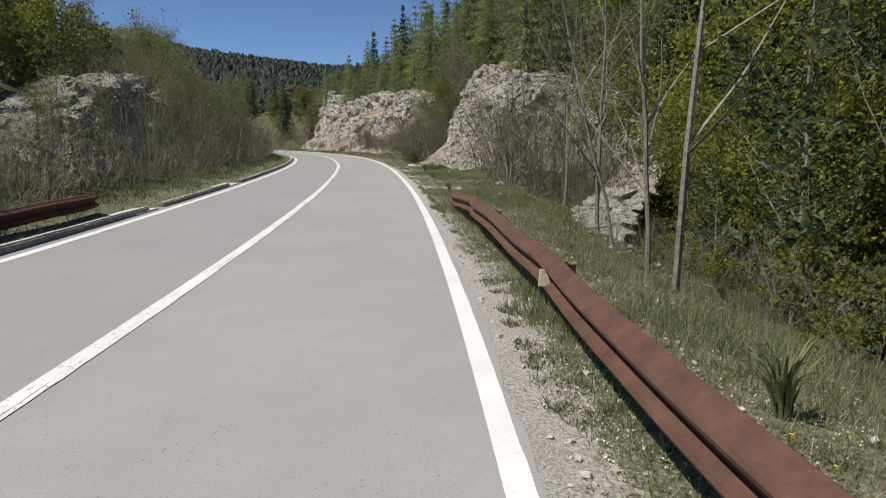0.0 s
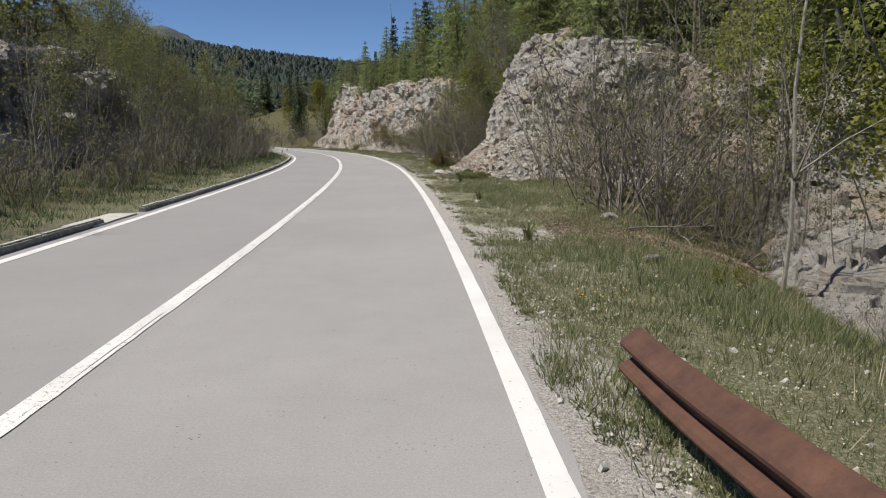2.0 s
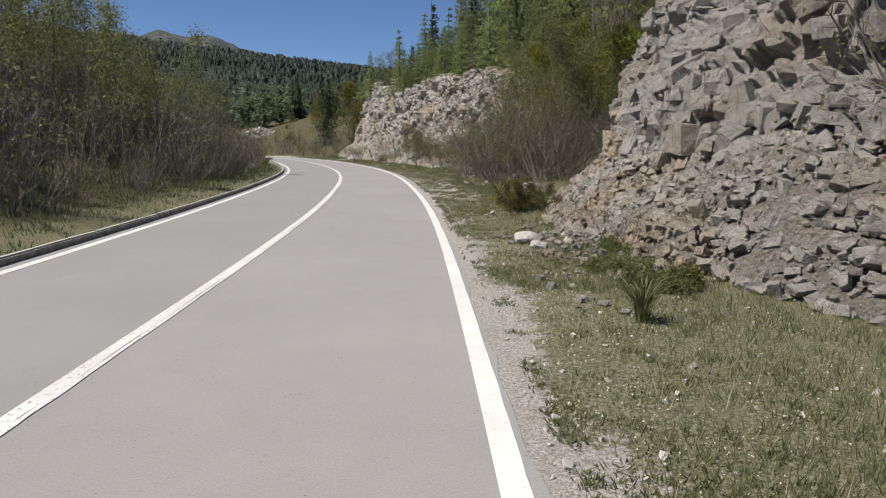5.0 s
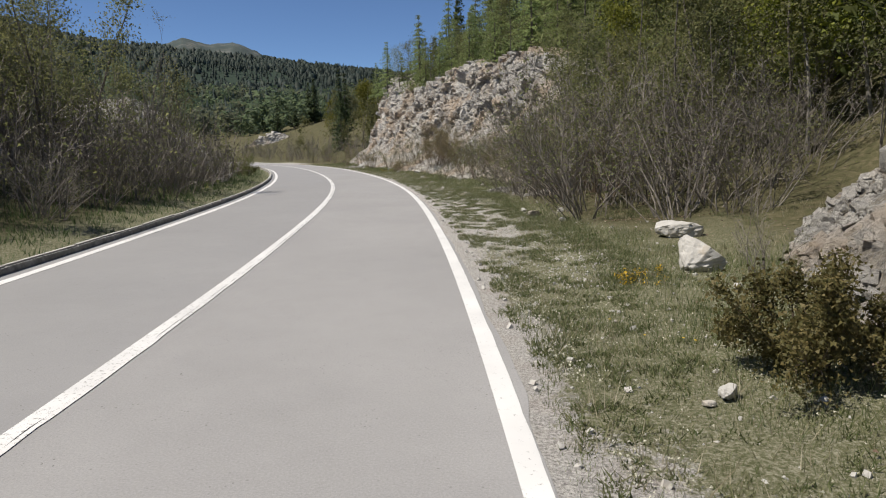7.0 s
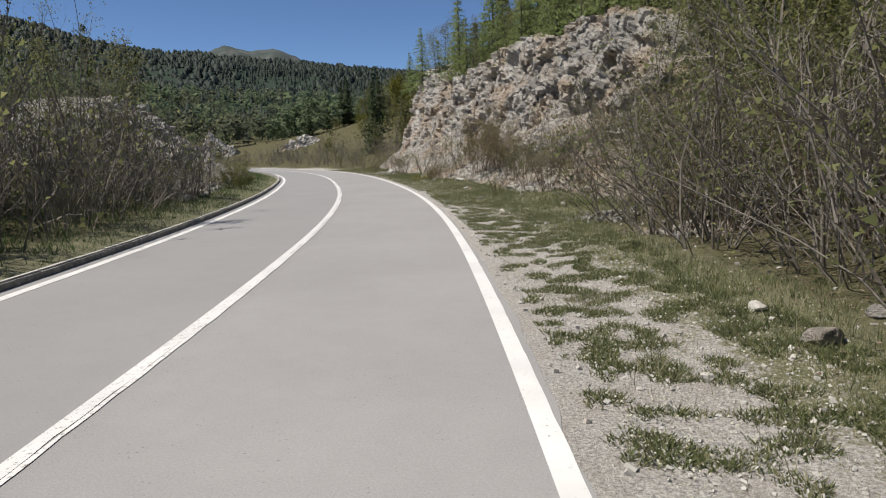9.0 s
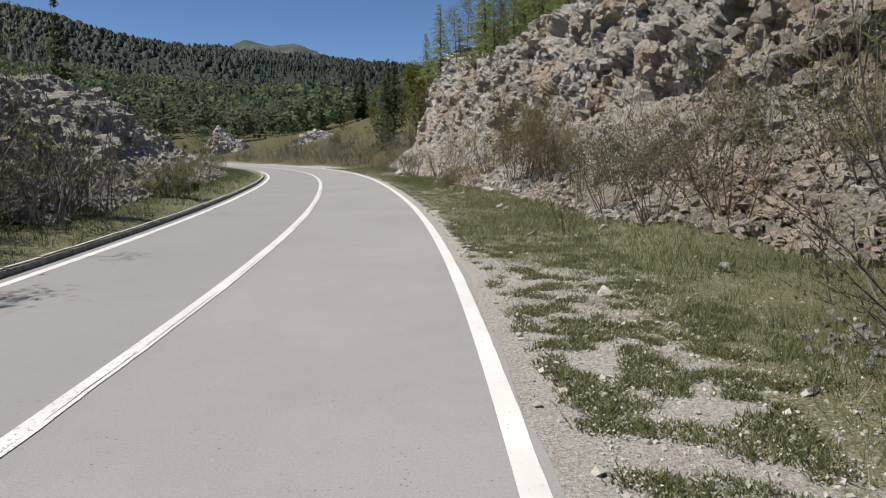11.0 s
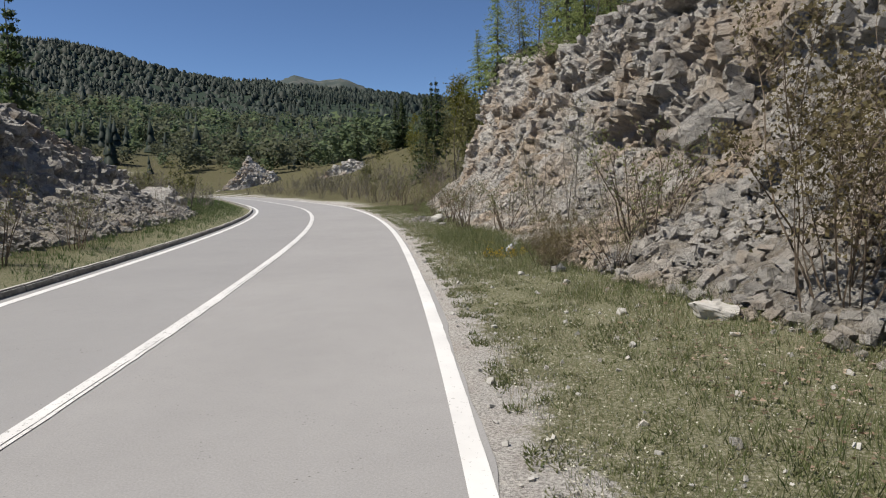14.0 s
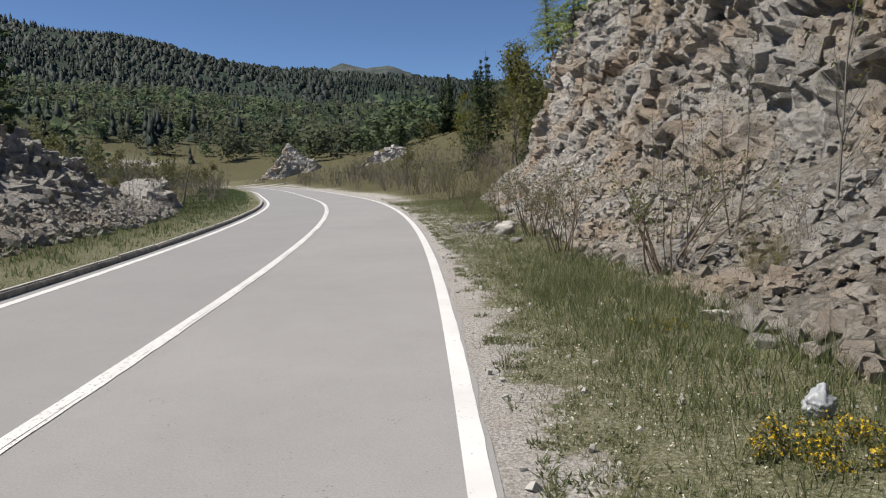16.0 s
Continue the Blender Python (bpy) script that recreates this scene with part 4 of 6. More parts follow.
def put(things, x, y, rng, scale=(0.8, 1.2), sink=0.0, floor=-9.0):
    """A copy of one of the things, standing at a place of the plan."""
    t = things[int(rng.integers(len(things)))]
    f = rng.uniform(*scale)
    m = Matrix.LocRotScale((x, y, max(float(ground_z(x, y)), floor) - sink), Euler((rng.normal() * 0.03, rng.normal() * 0.03, rng.uniform(0, 6.28))), (f, f, f * rng.uniform(0.9, 1.1)))
    c = copy_thing(t, m)
    c.scale = (f, f, f * rng.uniform(0.9, 1.1))
    return c


def park(things):
    """The patterns themselves are taken out again once they are copied."""
    for t in things:
        for o in (*t.children_recursive, t):
            bpy.data.objects.remove(o)


def field(rng, things, n, s, d, gap, scale=(0.8, 1.2), keep=None):
    """Plants strewn over a stretch of the roadside."""
    got = []
    for _ in range(n * 6):
        if len(got) >= n:
            break
        ss, dd = rng.uniform(*s), rng.uniform(*d)
        x, y = (float(v) for v in on_road(ss, dd))
        if keep and not keep(ss, dd):
            continue
        if all((x - a) ** 2 + (y - b) ** 2 > gap * gap for a, b in got):
            got.append((x, y))
            put(things, x, y, rng, scale, 0.0, plateau(ss, dd))


BUD_BROWN = make_leaf("brown_buds", (0.16, 0.14, 0.065), (0.23, 0.205, 0.1), (0.31, 0.28, 0.14), 0.45)
FAR_TREES = {}
PATTERN = {}


def far_field(rng, things, n, s, d, scale=(0.8, 1.2), keep=None):
    """Trees too far to tell apart, gathered by material and joined at the end."""
    for _ in range(n):
        ss, dd = rng.uniform(*s), rng.uniform(*d)
        if keep and not keep(ss, dd):
            continue
        x, y = (float(v) for v in on_road(ss, dd))
        t = things[int(rng.integers(len(things)))]
        f = rng.uniform(*scale)
        for o in t.children:
            if o.name not in PATTERN:
                PATTERN[o.name] = arrays(o.data)
            at = np.array([[x, y, max(float(ground_z(x, y)), plateau(ss, dd))]])
            FAR_TREES.setdefault(o.data.materials[0].name, []).append(spread(*PATTERN[o.name], at, [[f, f, f * rng.uniform(0.9, 1.1)]], rng.uniform(0, 6.28, 1)))


grey, brown = "bare grey-brown multi-stemmed shrub on the bank", "brown budding multi-stemmed shrub beside the verge"
SHRUBS = [make_shrub(100 + k, 2.3, 12, 6, 5, 2, TWIG, OLIVE, 420, 0.022, label=grey, lean=0.75, thick=0.72) for k in range(5)]
SHRUBS_BROWN = [make_shrub(110 + k, 2.2, 13, 6, 5, 2, TWIG_BROWN, OLIVE, 900, 0.024, label=brown) for k in range(3)]
DENSE_BROWN = [make_shrub(120 + k, 2.8, 26, 7, 6, 3, TWIG_BROWN, BUD_BROWN, 7500, 0.019, label="dense brown twiggy shrub covered in opening buds", lean=0.6, thick=0.55) for k in range(2)]
SHRUBS_GREEN = [make_shrub(130 + k, 2.2, 8, 4, 3, 1, TWIG, BEECH, 900, 0.045, label="young green leafy shrub at the wood's edge") for k in range(3)]
BARE = [make_tree(140 + k, 8.0, 0.055, 16, 6, 2, BARK_PALE, BEECH, 160, 0.05, "slender pale-barked tree almost without leaves", 0.2, 0.75, 0.36, blur=0.1) for k in range(3)]
BARE_OLD = [make_tree(145 + k, 9.0, 0.085, 14, 6, 2, BARK_PALE, BEECH, 200, 0.05, "pale-barked bare tree with long forked limbs", 0.16, 0.8, 0.5, blur=0.1) for k in range(2)]
BARE_DARK = [make_tree(150 + k, 6.5, 0.034, 12, 5, 2, TWIG, OLIVE, 420, 0.032, "thin grey tree with swelling buds", 0.15, 0.6, 0.36, blur=0.15, stems=2, fine=False) for k in range(4)]
LEAFY_NEAR = [make_tree(165 + k, 7.0, 0.06, 16, 6, 1, BARK_PALE, BEECH, 4600, 0.055, "young beech in fresh yellow-green leaf", 0.08, 0.9, 0.36, blur=0.2) for k in range(3)]
LEAFY = [make_tree(160 + k, 8.0, 0.085, 16, 5, 0, BARK_PALE, BEECH, 3200, 0.085, "young beech in fresh yellow-green leaf", 0.15, 0.9, 0.34, blur=0.3, fine=False) for k in range(4)]
OLIVES = [make_tree(170 + k, 8.0, 0.085, 14, 5, 0, BARK_DARK, OLIVE, 2600, 0.062, "broad-leaved tree in first olive-green leaf", 0.2, 0.8, 0.34, blur=0.3, fine=False) for k in range(4)]
OLIVES_FAR = [make_tree(175 + k, 7.5, 0.07, 9, 3, 0, BARK_DARK, OLIVE, 420, 0.17, "budding tree far off", 0.12, 0.8, 0.34, blur=0.35, fine=False) for k in range(3)]
SPRUCES = [make_spruce(180 + k, 13.0, 2.9, 27, NEEDLES, "dark green spruce on the slope", 7, 11) for k in range(3)]
SPRUCES_NEAR = [make_spruce(186 + k, 12.0, 2.7, 34, NEEDLES, "dark green spruce at the wood's edge", 8, 24, 0.4) for k in range(2)]
PINES = [make_spruce(190 + k, 9.0, 2.9, 19, PINE, "yellow-green young conifer above the rocks", 8, 23, 0.45) for k in range(3)]
PINES_NEAR = [make_spruce(196 + k, 8.0, 2.5, 24, PINE, "yellow-green young conifer above the rocks", 8, 30, 0.36) for k in range(2)]
KINDS = OLIVES_FAR + DENSE_BROWN + LEAFY_NEAR + SHRUBS + SHRUBS_BROWN + SHRUBS_GREEN + BARE + BARE_OLD + BARE_DARK + LEAFY + OLIVES + SPRUCES + SPRUCES_NEAR + PINES + PINES_NEAR


def thicket(label, seed, regions):
    """Far scrub that nobody could count: bare stems and twigs, joined."""
    rng = np.random.default_rng(seed)
    forms = [woody(np.random.default_rng(600 + seed * 10 + k), 2.6, 0.016, 6, 5, 2, 1, 0.4, 0.5, 0.2, 0.6, 0.42, 3, 0.008, False) for k in range(5)]
    forms = [(w, leaf_cards(rng, near(rng, buds, 26, 0.08), 0.055)) for w, buds in forms]
    pieces, green = [], []
    for n, s, d, size in regions:
        ss, dd = rng.uniform(*s, n), rng.uniform(*d, n)
        x, y = on_road(ss, dd)
        p = np.stack((x, y, ground_z(x, y)), 1)
        f = rng.uniform(*size, n)
        for k, forms_k in enumerate(forms):
            sel = np.arange(n) % 5 == k
            sc, turn = np.stack((f, f, f * rng.uniform(0.8, 1.2, n)), 1)[sel], rng.uniform(0, 6.28, sel.sum())
            for (v, q), out in zip(forms_k, (pieces, green)):
                out.append(spread(v, q, p[sel], sc, turn))
    v, f = join(pieces)
    tagged(new("thicket", mesh_of("thicket", v, f, TWIG)), label, "thicket", kind="stuff")
    tagged(new("thicket_foliage", mesh_of("thicket_foliage", *join(green), OLIVE)), "first olive leaves on the bare scrub", "thicket", kind="stuff")


thicket("dense bare scrub on the bank behind the kerb", 1, [(130, (0, 24), (-15, -7.7), (0.6, 1.3)), (90, (22, 45), (-11, -7.9), (0.5, 0.85)), (70, (24, 45), (-17, -12), (0.5, 0.8)), (160, (42, 79), (-15, -7.8), (0.7, 1.6)), (70, (60, 78), (-11.5, -7.7), (0.7, 1.4)), (40, (79, 112), (-26, -15), (0.6, 1.2)), (150, (104, 200), (-26, -8.2), (0.6, 1.2)), (120, (112, 215), (-50, -12), (0.9, 1.7)), (170, (128, 240), (-36, -8), (0.8, 1.5))])
thicket("leafless scrub beyond the road cutting", 2, [(150, (115, 190), (2.8, 18), (0.7, 1.5)), (40, (180, 230), (2.6, 8), (0.3, 0.6))])

rng = np.random.default_rng(77)
# the wood beside the first rail
field(rng, SPRUCES_NEAR, 5, (17, 23), (8.0, 11), 1.4, (0.5, 0.9))
field(rng, SPRUCES_NEAR, 9, (2, 16), (6.4, 10), 1.5, (0.6, 1.0))
field(rng, SPRUCES, 26, (-6, 33), (10.5, 26), 2.2, (0.7, 1.2))
open_view = lambda s, d: s < 15.5 or d > 7.5
field(rng, LEAFY_NEAR, 15, (0, 30), (4.8, 10), 1.6, (0.6, 1.1), open_view)
field(rng, LEAFY, 10, (1, 31), (9, 17), 1.7, (0.7, 1.1))
field(rng, SHRUBS_GREEN, 44, (-1, 29), (4.4, 11), 0.9, (0.6, 1.2), open_view)
field(rng, SHRUBS, 26, (-1, 24), (5, 11), 0.9, (0.5, 0.9), open_view)
field(rng, SHRUBS, 4, (8, 18), (3.2, 6), 1.0, (0.4, 0.7))
for s, d in ((11.4, 2.9),):
    x, y = on_road(s, d)
    put(BARE_OLD, float(x), float(y), rng, (0.9, 1.0))
for s, d in ((13.6, 3.4), (9.2, 4.6), (16.5, 3.8), (20, 4.6), (22.5, 4.4)):
    x, y = on_road(s, d)
    put(BARE, float(x), float(y), rng, (0.75, 1.05))
field(rng, SHRUBS, 8, (24, 30), (4.2, 7.5), 0.9, (0.5, 1.0))
field(rng, SHRUBS, 6, (25, 34), (5.0, 9.0), 0.8, (0.6, 1.1))
field(rng, SHRUBS_GREEN, 4, (24, 33), (5.5, 9.0), 1.0, (0.3, 0.6))
field(rng, BARE_DARK, 6, (20, 30), (5.0, 9), 1.2, (0.5, 0.8))
field(rng, SHRUBS, 10, (8, 21), (2.6, 4.6), 0.8, (0.25, 0.5))
field(rng, SHRUBS_GREEN, 10, (6, 22), (2.8, 4.8), 0.8, (0.2, 0.4))
# before and above the first cliff
field(rng, SHRUBS, 15, (27, 36), (3.4, 6.6), 0.8, (0.7, 1.9))
field(rng, SHRUBS, 4, (39, 48), (2.2, 3.2), 1.0, (0.3, 0.5))
field(rng, BARE_DARK, 14, (27, 35.5), (3.6, 7.5), 0.9, (0.7, 1.15))
field(rng, OLIVES, 18, (28, 56), (8.5, 16), 1.8, (0.7, 1.1))
field(rng, BARE_DARK, 12, (30, 54), (8.0, 13), 1.5, (0.7, 1.1))
field(rng, PINES_NEAR, 12, (38, 53), (7.4, 11), 1.5, (0.7, 1.1))
field(rng, PINES, 22, (30, 60), (11, 24), 2.0, (0.9, 1.5))
field(rng, SPRUCES, 18, (30, 60), (12, 34), 2.8, (0.7, 1.1))
# the thicket between the cliffs
field(rng, SHRUBS, 40, (52, 77), (4.8, 8.5), 0.8, (0.9, 1.5))
field(rng, SHRUBS, 28, (54, 65.5), (3.1, 6.2), 0.7, (0.9, 1.7))
field(rng, SHRUBS, 12, (51, 58), (4.2, 8.0), 0.8, (1.0, 1.7))
field(rng, SHRUBS_BROWN, 8, (56, 64), (3.6, 5.5), 0.8, (1.0, 1.4))
field(rng, OLIVES, 9, (56, 65), (5.0, 8.5), 1.1, (0.5, 0.8))
field(rng, SHRUBS_BROWN, 14, (50, 76), (4.4, 6.5), 1.0, (0.8, 1.3))
field(rng, BARE_DARK, 20, (50, 73), (5.5, 10), 1.1, (0.6, 1.0))
field(rng, OLIVES, 18, (51, 73), (7.0, 14), 1.6, (0.5, 0.9))
field(rng, LEAFY, 7, (52, 70), (7.5, 14), 2.0, (0.5, 0.8))
field(rng, PINES, 44, (52, 88), (9, 30), 2.0, (0.8, 1.4))
field(rng, OLIVES, 12, (50, 61), (5.8, 13), 1.3, (0.45, 0.75))
field(rng, SHRUBS, 16, (50, 60), (5.5, 11), 0.9, (0.9, 1.4))
field(rng, LEAFY, 4, (50, 60), (7, 13), 1.8, (0.45, 0.65))
# above the road cutting
field(rng, PINES_NEAR, 26, (74, 118), (8.6, 13), 1.6, (0.5, 0.9))
field(rng, PINES, 34, (76, 116), (13, 26), 2.0, (0.8, 1.3))
field(rng, OLIVES, 8, (72, 112), (8.4, 13), 2.5, (0.4, 0.7))
far_field(rng, SPRUCES, 26, (56, 124), (16, 44), (0.7, 1.1))
far_field(rng, PINES, 14, (60, 104), (15, 36), (0.8, 1.2))
# wide shrubs of the thicket's edge, and those at the foot of the road cutting
for x, y, f in ((1.6, 52.6, 1.3), (2.6, 54.2, 1.7), (1.9, 56.2, 1.6), (3.2, 57.4, 1.6), (1.2, 59.5, 1.3), (0.4, 63.5, 1.3), (-0.6, 66.0, 1.2)):
    put(SHRUBS, x, y, rng, (f, f))
for x, y, f in ((-6.0, 80.0, 1.3), (-5.1, 78.7, 1.1)):
    put(DENSE_BROWN, x, y, rng, (f, f), 0.0, 0.25)
for x, y, f in ((-4.0, 75.6, 0.95), (-3.6, 73.4, 0.9), (-2.9, 71.6, 1.0), (-4.4, 77.0, 0.8), (-4.4, 70.3, 0.45), (-7.5, 85.2, 1.2), (-8.0, 83.6, 0.5), (-10.9, 91.2, 0.9), (-12.6, 93.4, 0.8), (-13.6, 96.0, 0.8), (-15.2, 99.6, 0.7), (-17.5, 104, 0.7)):
    put(SHRUBS_BROWN, x, y, rng, (f, f), 0.0, 0.2)
for x, y, f in ((-9.2, 84.7, 0.3), (-8.9, 85.3, 0.34), (-9.0, 84.1, 0.28), (-8.5, 86.8, 0.3), (-9.0, 88.2, 0.35), (-9.9, 90.0, 0.3)):
    put(DENSE_BROWN, x, y, rng, (f, f))
for x, y, f in ((-9.1, 91.0, 0.36), (-8.3, 88.9, 0.3)):
    put(BARE, x, y, rng, (f, f), 0.0, 0.75)
for x, y, f in ((-10.6, 93.6, 0.5), (-10.1, 91.8, 0.5), (-9.0, 88.4, 0.45), (-11.2, 95.6, 0.45)):
    put(BARE_DARK, x, y, rng, (f, f), 0.0, 0.3)
field(rng, SHRUBS, 18, (84, 118), (3.4, 4.8), 1.1, (0.35, 0.75))
field(rng, SHRUBS, 10, (80, 112), (5.5, 9), 1.6, (0.3, 0.6))
# beyond the cutting, outer side of the bend
clear_rock = lambda s, d: s < 172 or d > 24
field(rng, SHRUBS_BROWN, 10, (114, 140), (3.2, 8), 1.6, (0.9, 1.3))
far_field(rng, LEAFY, 8, (120, 190), (9, 40), (0.7, 1.1), clear_rock)
far_field(rng, OLIVES_FAR, 60, (114, 190), (7, 50), (0.5, 1.0), clear_rock)
far_field(rng, SPRUCES, 22, (120, 200), (10, 55), (0.4, 0.9), clear_rock)
# the far bank
field(rng, SHRUBS, 36, (12, 74), (-9.8, -7.6), 0.9, (0.6, 1.1))
field(rng, BARE_DARK, 16, (10, 56), (-12.5, -9.0), 1.4, (0.5, 0.8))
field(rng, BARE_DARK, 14, (16, 38), (-11.0, -8.4), 0.9, (0.6, 0.9))
field(rng, OLIVES, 6, (18, 40), (-11.5, -8.8), 1.5, (0.3, 0.5))
field(rng, BARE_DARK, 34, (38, 72), (-15, -10.2), 1.1, (0.6, 0.95))
field(rng, OLIVES, 14, (44, 76), (-15, -9.5), 1.6, (0.45, 0.75))
field(rng, OLIVES, 10, (58, 76), (-17, -10), 1.3, (0.6, 0.85))
field(rng, OLIVES, 14, (56, 84), (-24, -15), 1.8, (0.8, 1.1))
field(rng, BARE_DARK, 28, (56, 78), (-18, -9.5), 1.0, (0.8, 1.15))
field(rng, OLIVES, 12, (84, 112), (-30, -19), 2.0, (0.3, 0.55))
for x, y, f in ((-19.0, 83.2, 1.0), (-20.3, 86.4, 0.8), (-17.6, 79.4, 0.9)):
    put(SHRUBS_BROWN, x, y, rng, (f, f))
field(rng, SHRUBS, 8, (70, 86), (-10.5, -8.0), 1.2, (0.5, 0.9))
field(rng, BARE_DARK, 26, (4, 80), (-22, -12.5), 1.6, (0.7, 1.15))
far_field(rng, OLIVES_FAR, 36, (2, 74), (-38, -19), (0.8, 1.4))
field(rng, PINES, 14, (12, 58), (-25, -18.5), 2.2, (0.8, 1.2))
field(rng, LEAFY, 10, (10, 56), (-25, -18), 2.4, (0.8, 1.2))
far_field(rng, PINES, 16, (14, 70), (-36, -23), (0.9, 1.5))
field(rng, LEAFY, 6, (10, 74), (-30, -18), 3, (0.8, 1.1))
far_field(rng, SPRUCES, 16, (8, 62), (-44, -24), (0.7, 1.05))
field(rng, SHRUBS, 10, (80, 106), (-9.6, -8.2), 1.2, (0.3, 0.6))
far_field(rng, OLIVES_FAR, 60, (106, 200), (-60, -14), (0.35, 0.8))
far_field(rng, OLIVES_FAR, 170, (108, 225), (-34, -8.6), (0.22, 0.45))
far_field(rng, SPRUCES, 10, (92, 200), (-60, -28), (0.4, 0.9))
for x, y, f in ((-16.6, 52.4, 1.0), (-10.2, 32.5, 0.55), (-29.5, 87, 0.9)):
    put(BARE, x, y, rng, (f, f))
lone = (14.5 - float(ground_z(-47.5, 110.0))) / 13.0
put(SPRUCES, -47.5, 110.0, rng, (lone, lone))
park(KINDS)
for mat_name, pieces in FAR_TREES.items():
    what = "trunks" if "bark" in mat_name else "crowns"
    tagged(new("far_trees", mesh_of("far_trees", *join(pieces), bpy.data.materials[mat_name])), "%s of the mixed wood on the slopes" % what, "woods", kind="stuff")


# ---- far woods ----
def build_far_woods():
    rng = np.random.default_rng(9)

    def cone_tree():
        vs, fs, n = [], [], 0
        for k, (z0, z1, r) in enumerate(((0.08, 0.5, 0.17), (0.3, 0.75, 0.125), (0.55, 1.0, 0.08))):
            ang = np.arange(7) * 2 * math.pi / 7 + k
            rr = r * rng.uniform(0.65, 1.25, 7)
            ring = np.stack((np.cos(ang) * rr, np.sin(ang) * rr, z0 + rng.normal(size=7) * 0.03), 1)
            vs.append(np.vstack((ring, [[0, 0, z1]])))
            fs += [(n + j, n + (j + 1) % 7, n + 7) for j in range(7)]
            n += 8
        return np.concatenate(vs), np.array(fs)

    def leaf_tree(cards):
        if cards < 20:       # far off: one uneven crown
            ang = np.arange(5) * 6.283 / 5
            wide, tall = rng.uniform(0.16, 0.34), rng.uniform(0.75, 1.1)
            rings = [np.stack((np.cos(ang + k) * r, np.sin(ang + k) * r, np.full(5, z)), 1) * rng.uniform(0.7, 1.3, (5, 1)) for k, (r, z) in enumerate(((wide, 0.05), (wide * 0.8, 0.4 * tall), (wide * 0.36, 0.78 * tall)))]
            faces = [f for k in (0, 5) for a in range(5) for f in ((k + a, k + (a + 1) % 5, k + 5 + a), (k + (a + 1) % 5, k + 5 + (a + 1) % 5, k + 5 + a))]
            return np.vstack(rings + [[[rng.normal() * 0.05, rng.normal() * 0.05, tall]]]), np.array(faces + [(10 + a, 10 + (a + 1) % 5, 15) for a in range(5)])
        p = rng.normal(size=(cards, 3))
        p /= np.linalg.norm(p, axis=1)[:, None]
        p *= rng.uniform(0.45, 1.0, (cards, 1)) * (1 + 0.35 * np.sin(3 * np.arctan2(p[:, 1:2], p[:, 0:1])))
        p = p * np.array((0.3, 0.3, 0.42)) + np.array((0, 0, 0.55))
        v, f = leaf_cards(rng, p, 0.062 if cards > 60 else 0.1, 0.5)
        return v, f

    def strew(n, r0, r1, y0, y1):
        r = np.sqrt(rng.uniform(r0 * r0, r1 * r1, n))
        a = np.radians(rng.uniform(y0, y1, n))
        return np.stack((-11 - np.sin(a) * r, 82 + np.cos(a) * r), 1)

    for label, mat, trees in (("dark spruce wood over the far hillsides", HAZY_SPRUCE, "spruce"), ("fresh green broad-leaved wood over the far hillsides", HAZY_LEAF, "leaf"), ("olive budding wood over the far hillsides", HAZY_BUD, "leaf")):
        pieces, distant = [], []
        for r0, r1, n, cards in ((105, 260, 560, 200), (260, 480, 1700, 60), (480, 1010, 11500, 13)):
            n = int(n * {"dark spruce": 1.0, "fresh green": 0.8, "olive budding": 0.6}[" ".join(label.split()[:2])])
            p = strew(n, r0, r1, -28, 85)
            s, d = road_frame(p[:, 0], p[:, 1])
            mix = value_noise(p[:, 0], p[:, 1], 90, 40) + 0.6 * value_noise(p[:, 0], p[:, 1], 30, 41)
            ok = ((d > np.where((s > 172) & (s < 260), 24, 13)) | (d < -20)) & ((mix > -0.15) if trees == "spruce" else (mix < 0.5))
            p = p[ok]
            z = ground_z(p[:, 0], p[:, 1])
            for k in range(10):
                sel = np.arange(len(p)) % 10 == k
                v, f = cone_tree() if trees == "spruce" else leaf_tree(cards)
                m = sel.sum()
                big = 1.0 if r0 < 400 else 1.05
                h = big * (rng.uniform(5, 12, m) * (1.0 if r0 < 400 else 0.8) if trees == "spruce" else rng.uniform(4, 11, m) * (1.0 if r0 < 400 else 0.75))
                wide = h * (rng.uniform(1.0, 1.6, m) if trees == "spruce" or r0 < 400 else rng.uniform(1.5, 2.6, m))
                (pieces if r0 < 400 else distant).append(spread(v, f, np.stack((p[sel, 0], p[sel, 1], z[sel] - 0.5), 1), np.stack((wide, wide, h), 1), rng.uniform(0, 6.28, m)))
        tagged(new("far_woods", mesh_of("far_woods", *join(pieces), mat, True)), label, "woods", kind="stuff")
        tagged(new("far_woods", mesh_of("far_woods", *join(distant), HAZY_CROWN if trees == "leaf" else mat, True)), label.replace("far hillsides", "highest slopes"), "woods", kind="stuff")


build_far_woods()


